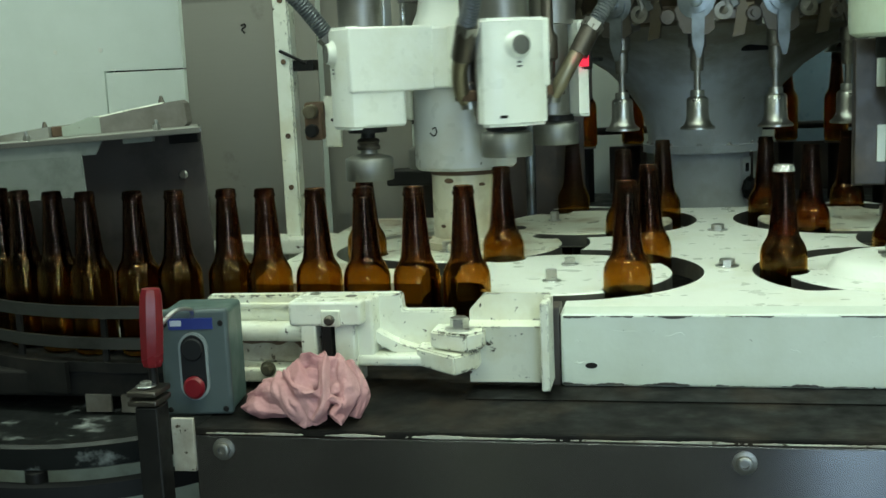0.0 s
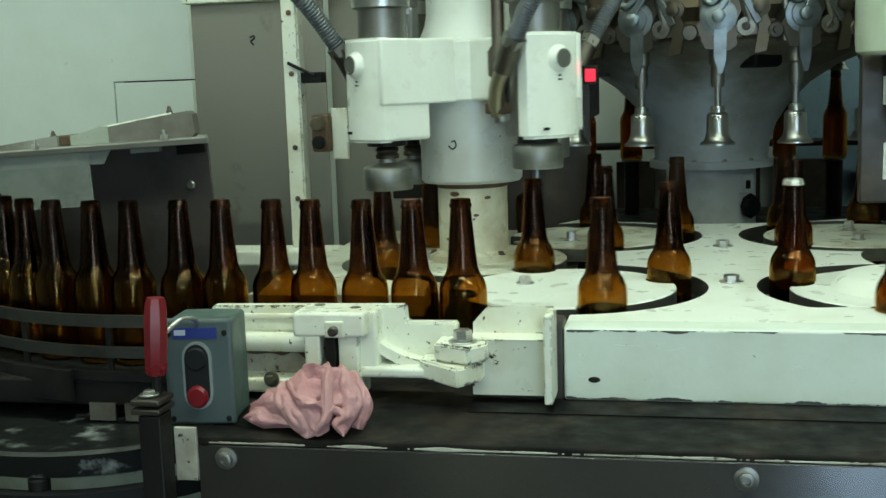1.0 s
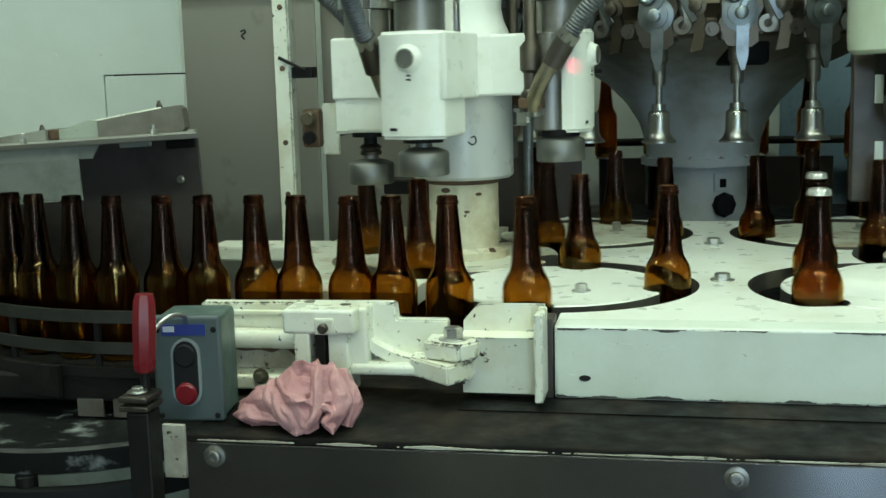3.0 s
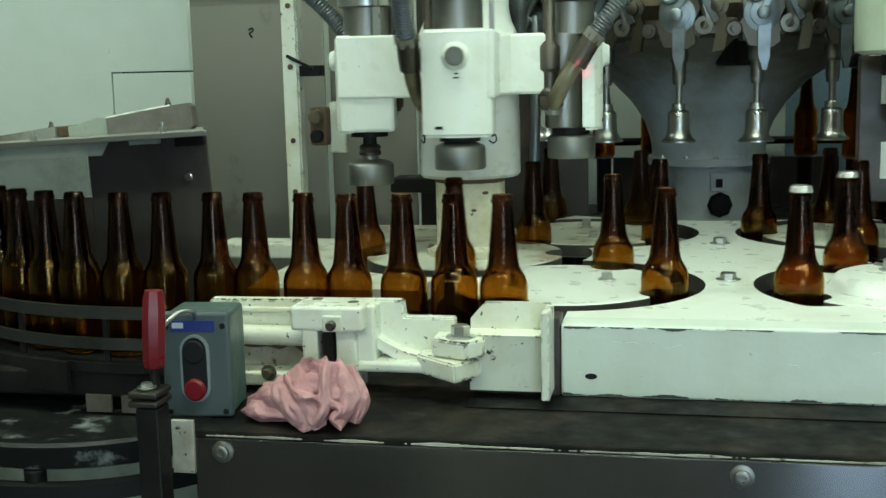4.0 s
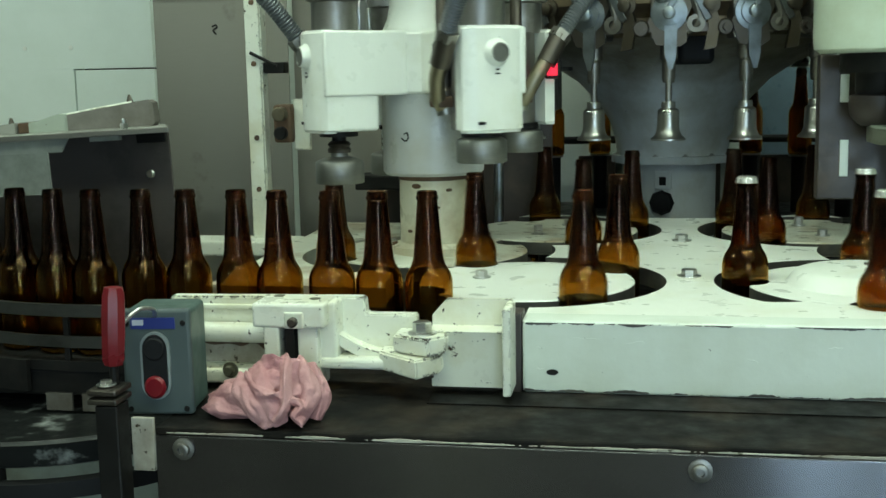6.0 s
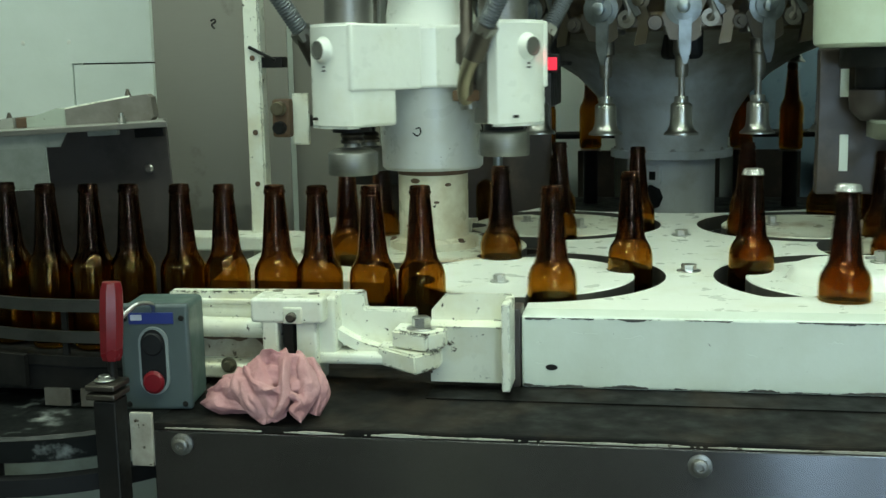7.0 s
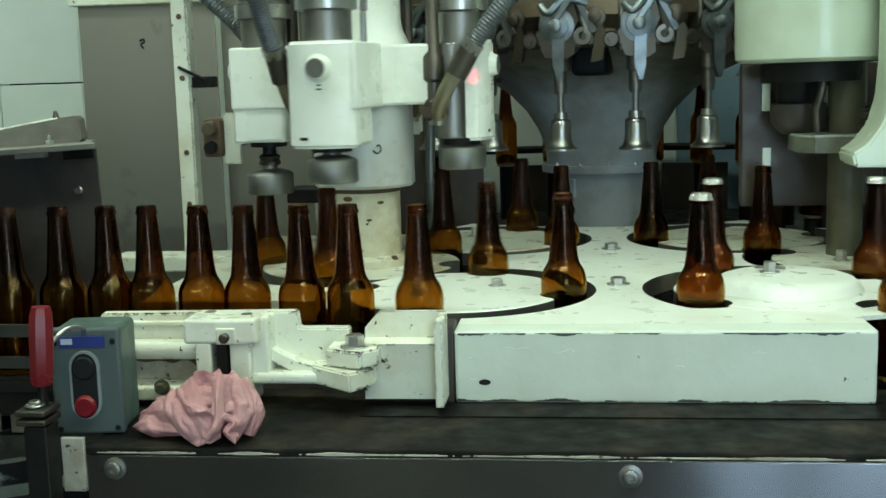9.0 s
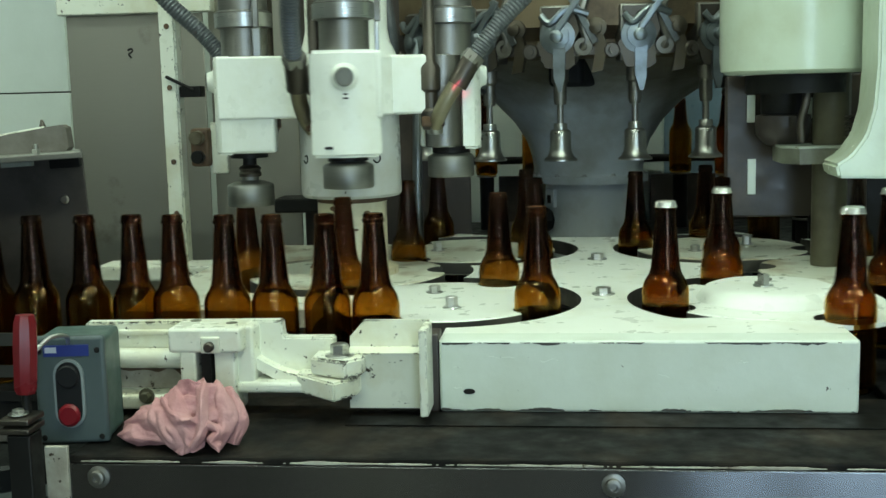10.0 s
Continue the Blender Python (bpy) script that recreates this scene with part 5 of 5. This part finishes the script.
def cabinet():
    c = thing("steel_cabinet", "tall stainless steel cabinet with a cream corner post", "cabinet")
    part("left_panel", bm_box(-0.838, -0.545, 2.40, 2.406, 0.9, 1.565, 0.001), CABSTEEL, c)
    part("cap", bm_box(-0.85, -0.52, 2.38, 2.41, 1.566, 1.6, 0.003), WORN, c)
    part("side_panel", bm_box(-0.842, -0.838, 2.41, 2.9, 0.9, 2.4, 0.001), CABSTEEL, c)
    part("upper_panel", bm_box(-0.838, -0.545, 2.40, 2.406, 1.602, 2.4, 0.001), CABSTEEL, c)
    part("right_panel", bm_box(-0.545, -0.36, 2.44, 2.446, 0.9, 2.4, 0.001), CABSTEEL, c)
    d = thing("rear_housing", "dark brown machine housing behind the turret", "housing")
    part("panel", bm_box(-0.358, 0.0, 2.46, 2.47, 0.985, 2.3, 0.002), BROWNDARK, d)
    part("side", bm_box(-0.01, 0.0, 2.47, 2.75, 1.3, 2.3, 0.002), BROWNDARK, d)
    part("air_line", bm_tube([(-0.1, 2.36, 1.04), (-0.1, 2.36, 1.2), (-0.098, 2.37, 1.33), (-0.1, 2.4, 1.5)], 0.01, 10), BLUESTEEL, d, "blue-grey air line")
    part("ledge", bm_box(-0.40, -0.2, 2.36, 2.46, 1.15, 1.18, 0.004), DARK, d)
    part("mark", bm_tube([(-0.708, 2.399, 1.492), (-0.7, 2.399, 1.495), (-0.698, 2.399, 1.49), (-0.706, 2.399, 1.484), (-0.7, 2.399, 1.476)], 0.0018, 6), DARK, c)
    p = thing("corner_post", "cream painted angle post with rust spots", "post")
    part("web", bm_box(-0.53, -0.503, 2.095, 2.101, 0.98, 2.4, 0.001), WORN, p)
    part("flange", bm_box(-0.506, -0.501, 2.101, 2.13, 0.98, 2.4, 0.001), WORN, p)
    for z in (1.18, 1.275, 1.41, 1.52):
        part("bolt", turned(bm_cyl(0.005, 0, 0.003), pose(-0.515, 2.095, z, 90, 0, 0)), RUST, p)
    part("foot", bm_box(-0.66, -0.44, 2.05, 2.13, 1.06, 1.088, 0.004), WORN, p)
    v = thing("solenoid_valve", "rusty solenoid valve on a cream bracket", "valve")
    part("body", bm_box(-0.485, -0.45, 2.1, 2.14, 1.265, 1.335, 0.006), RUST, v)
    part("coil", turned(bm_cyl(0.013, 0, 0.02), pose(-0.468, 2.1, 1.318, 90, 0, 0)), BRASSDARK, v)
    part("plug", turned(bm_cyl(0.012, 0, 0.016), pose(-0.468, 2.1, 1.283, 90, 0, 0)), DARK, v)
    part("bracket", bm_box(-0.452, -0.42, 2.12, 2.13, 1.25, 1.345, 0.003), WORN, v)
    part("arm", bm_box(-0.5, -0.46, 2.1, 2.13, 1.392, 1.412, 0.002), DARK, v)
    part("rod", bm_tube([(-0.52, 2.09, 1.43), (-0.47, 2.09, 1.405)], 0.003), DARK, v)
    part("support", bm_box(-0.449, -0.44, 2.125, 2.44, 1.28, 1.30, 0.001), DARK, v)


def sensor():
    s = thing("photo_sensor", "small dark photo sensor with a glowing red light", "sensor")
    part("body", bm_box(0.024, 0.05, 2.003, 2.03, 1.374, 1.406, 0.003), DARK, s)
    part("led", bm_box(0.028, 0.046, 2.0, 2.004, 1.379, 1.4, 0.0015), REDGLOW, s, "glowing red light")
    part("arm", bm_box(0.032, 0.042, 2.03, 2.47, 1.386, 1.394, 0.001), DARK, s)
    e = thing("beam_sensor", "grey photo sensor casting a red spot on the turret", "sensor")
    part("body", bm_box(0.035, 0.065, 0.845, 0.895, 1.48, 1.52, 0.003), GREYBOX, e)
    part("stem", bm_cyl(0.006, 1.52, 2.9, 0.05, 0.87), DULL, e)
    d = bpy.data.lights.new("sensor_beam", "SPOT")
    d.energy, d.color, d.spot_size, d.spot_blend, d.shadow_soft_size = 28.0, (1.0, 0.05, 0.12), radians(1.7), 0.6, 0.002
    tagged(new("sensor_beam", d), kind="structure").matrix_basis = look((0.05, 0.9, 1.5), (0.036, 1.85, 1.4))


def rear_panels():
    p = thing("rear_screen", "white and blue-grey guard panels behind the filler", "panel")
    part("panel", bm_box(-0.13, 0.5, 3.72, 3.74, 0.0, 2.2, 0.004), WALLPAINT, p)
    part("panel", bm_box(0.505, 0.74, 3.72, 3.74, 0.0, 2.2, 0.004), BLUEPANEL, p, "blue-grey panel")
    part("panel", bm_box(0.745, 1.6, 3.72, 3.74, 0.0, 2.2, 0.004), WALLPAINT, p)
    for x0, x1 in ((-0.015, 0.10), (0.14, 0.42), (0.46, 0.66), (0.70, 1.6)):
        part("low_guard", bm_box(x0, x1, 3.69, 3.705, 0.0, 1.12, 0.003), BROWNDARK, p, "dark low guard")
    part("rail", bm_tube([(-0.3, 3.62, 1.17), (0.3, 3.7, 1.17), (1.2, 3.62, 1.17)], 0.012), DARK, p)


# ---- bottles ----
BOTTLES, CAPS = [], []


def bottles():
    prof = [(0, 0.004), (0.023, 0.002), (0.027, 0.0), (0.0305, 0.003), (0.032, 0.009), (0.032, 0.108), (0.0317, 0.114), (0.0306, 0.120), (0.0284, 0.126), (0.0255, 0.131), (0.0228, 0.1355), (0.0209, 0.141), (0.0197, 0.149), (0.0183, 0.164), (0.0165, 0.185), (0.0149, 0.205),
            (0.0138, 0.217), (0.0133, 0.2215), (0.0148, 0.2225), (0.015, 0.2265), (0.0138, 0.228), (0.0136, 0.2325), (0.0125, 0.234), (0.0105, 0.2335), (0.0098, 0.228), (0.0108, 0.216), (0.0122, 0.2), (0.0139, 0.18),
            (0.0156, 0.161), (0.0168, 0.149), (0.018, 0.1415), (0.02, 0.1362), (0.0228, 0.1312), (0.0256, 0.126), (0.0277, 0.120), (0.0288, 0.114), (0.0292, 0.107), (0.0292, 0.012), (0.026, 0.008), (0, 0.009)]
    me = mesh_of("beer_bottle", bm_lathe(prof, 36), AMBER)
    cap = mesh_of("crown_cap", bm_lathe([(0, 0.2365), (0.011, 0.2365), (0.0135, 0.2355), (0.0145, 0.233), (0.0158, 0.2285), (0.0165, 0.228), (0.0152, 0.2285), (0.0138, 0.2335), (0, 0.2350)], 21), CAPMETAL)
    beer = mesh_of("beer", bm_lathe([(0, 0.0095), (0.0245, 0.0095), (0.0288, 0.0135), (0.0288, 0.107), (0.0284, 0.114), (0.0272, 0.120), (0.0251, 0.126), (0.0223, 0.1312), (0.0195, 0.1362), (0.0175, 0.1415), (0.0163, 0.149), (0.0151, 0.161), (0.0136, 0.178), (0, 0.178)], 32), BEER)
    for k in range(-22, 39):
        b = new("beer_bottle", me)
        filled = u_at(k, 0) > U_F0 + 5
        if filled:
            part("beer", beer, BEER, b, "amber beer filling the bottle")
        tagged(b, "brown glass beer bottle, filled, on the star wheels" if filled else "empty brown glass beer bottle queuing on the conveyor", "bottle", "bottles on the line")
        BOTTLES.append((b, k))
        if k + PHASE + 9 / PERIOD > U_CAP:
            c = tagged(new("crown_cap", cap), "silver metal crown cap for a beer bottle", "bottle cap", "crown caps")
            CAPS.append((c, k))


# ---- what moves ----
def u_at(k, t):
    return k + PHASE + (t - 1) / PERIOD


def motions():
    rows = []
    for i in range(21):
        t = 0.5 * i
        a = radians(37 - 11.9 * (t - 4.5))
        rows.append((t, pose(FC[0] + 0.113 * math.sin(a), 2.435 + 0.19 * (1 - math.cos(a)), 1.43, 0, 0, 0.35 * math.degrees(a))))
    walk(OPENING, rows)
    times = [round(0.2 * i, 1) for i in range(51)]
    fine = [round(0.1 * i, 1) for i in range(101)]
    for b, k in BOTTLES:
        walk(b, [(t, Matrix.Translation(bottle_place(u_at(k, t), k))) for t in fine])
    for n, (c, k) in enumerate(CAPS):
        rows = []
        for t in times:
            u = u_at(k, t)
            w = smooth((u - U_CAP + 0.3) / 0.3)
            wait = Vector((0.62, 1.95, 1.30 + 0.012 * n))
            rows.append((t, Matrix.Translation(wait.lerp(bottle_place(u), w))))
        walk(c, rows)
    for s, c, phase, way in STARS:
        walk(s, [(t, pose(c[0], c[1], 0, 0, 0, phase + way * 90 * (t - 1) / PERIOD)) for t in times])
    head = t0 + 90 * STARTS["T"] - 90 * PHASE
    walk(TURRET, [(t, pose(TX[0], TX[1], 0, 0, 0, head - 90 * (t - 1) / PERIOD)) for t in times])
    for cup, at in CUPS:
        rows = []
        for t in times:
            a = (at + head - 90 * (t - 1) / PERIOD + 30) % 360 - 30          # 0 faces east, 270 the front
            drop = 0.012 - 0.04 * smooth((290 - a) / 95) * smooth((a - 60) / 60)
            rows.append((t, pose(RT * math.cos(radians(at)), RT * math.sin(radians(at)), drop)))
        walk(cup, rows)
    first = bell_angle(u_at(0, 1))
    walk(FILLER, [(t, pose(FC[0], FC[1], 0, 0, 0, first - 360 / NF * (t - 1) / PERIOD)) for t in times])
    for (b, k, m), (q, _, _) in zip(BELLS, LIFTS):
        rows, low = [], []
        for t in times:
            # the bottle below this bell, if there is one
            u = u_at(-k, t)
            while u < U_F0 - 1.3:
                u += NF
            while u > U_F0 - 1.3 + NF:
                u -= NF
            up = lift(u) if u < U_F1 else 0.0
            rows.append((t, Matrix.Translation((0, 0, 1.25 + max(0.0, up - 0.013))) @ m))
            low.append((t, Matrix.Translation((0, 0, 1.0 + up)) @ m))
        walk(b, rows)
        walk(q, low)


hall()
partition()
machine_base()
guide_plate()
pa = -118 + 90 * PHASE
star_wheel(SA, R, pa, 1, WHITE, False)
star_wheel(TC, RT, t0 + 90 * STARTS["T"] - 90 * PHASE, -1, STAINED, False)
star_wheel(SA2, R, b0 + 90 * (PHASE - STARTS["A2"]), 1, STAINED, False)
star_wheel(SB2, R, c0 + 90 * (PHASE - STARTS["B2"]), 1, STAINED, False)
star_wheel(CC, RT, d0 - 90 * (PHASE - STARTS["C"]), -1, STAINED, False)
star_wheel(SB, R, e0 + 6 + 90 * (PHASE - STARTS["B"]), 1, WHITE, True)
TURRET = turret()
FILLER = filler()
OPENING = dark_opening()
crowner()
infeed_rail()
control_box()
handle_stand()
rag()
infeed_conveyor()
rear_hood()
cabinet()
sensor()
rear_panels()
bottles()
motions()
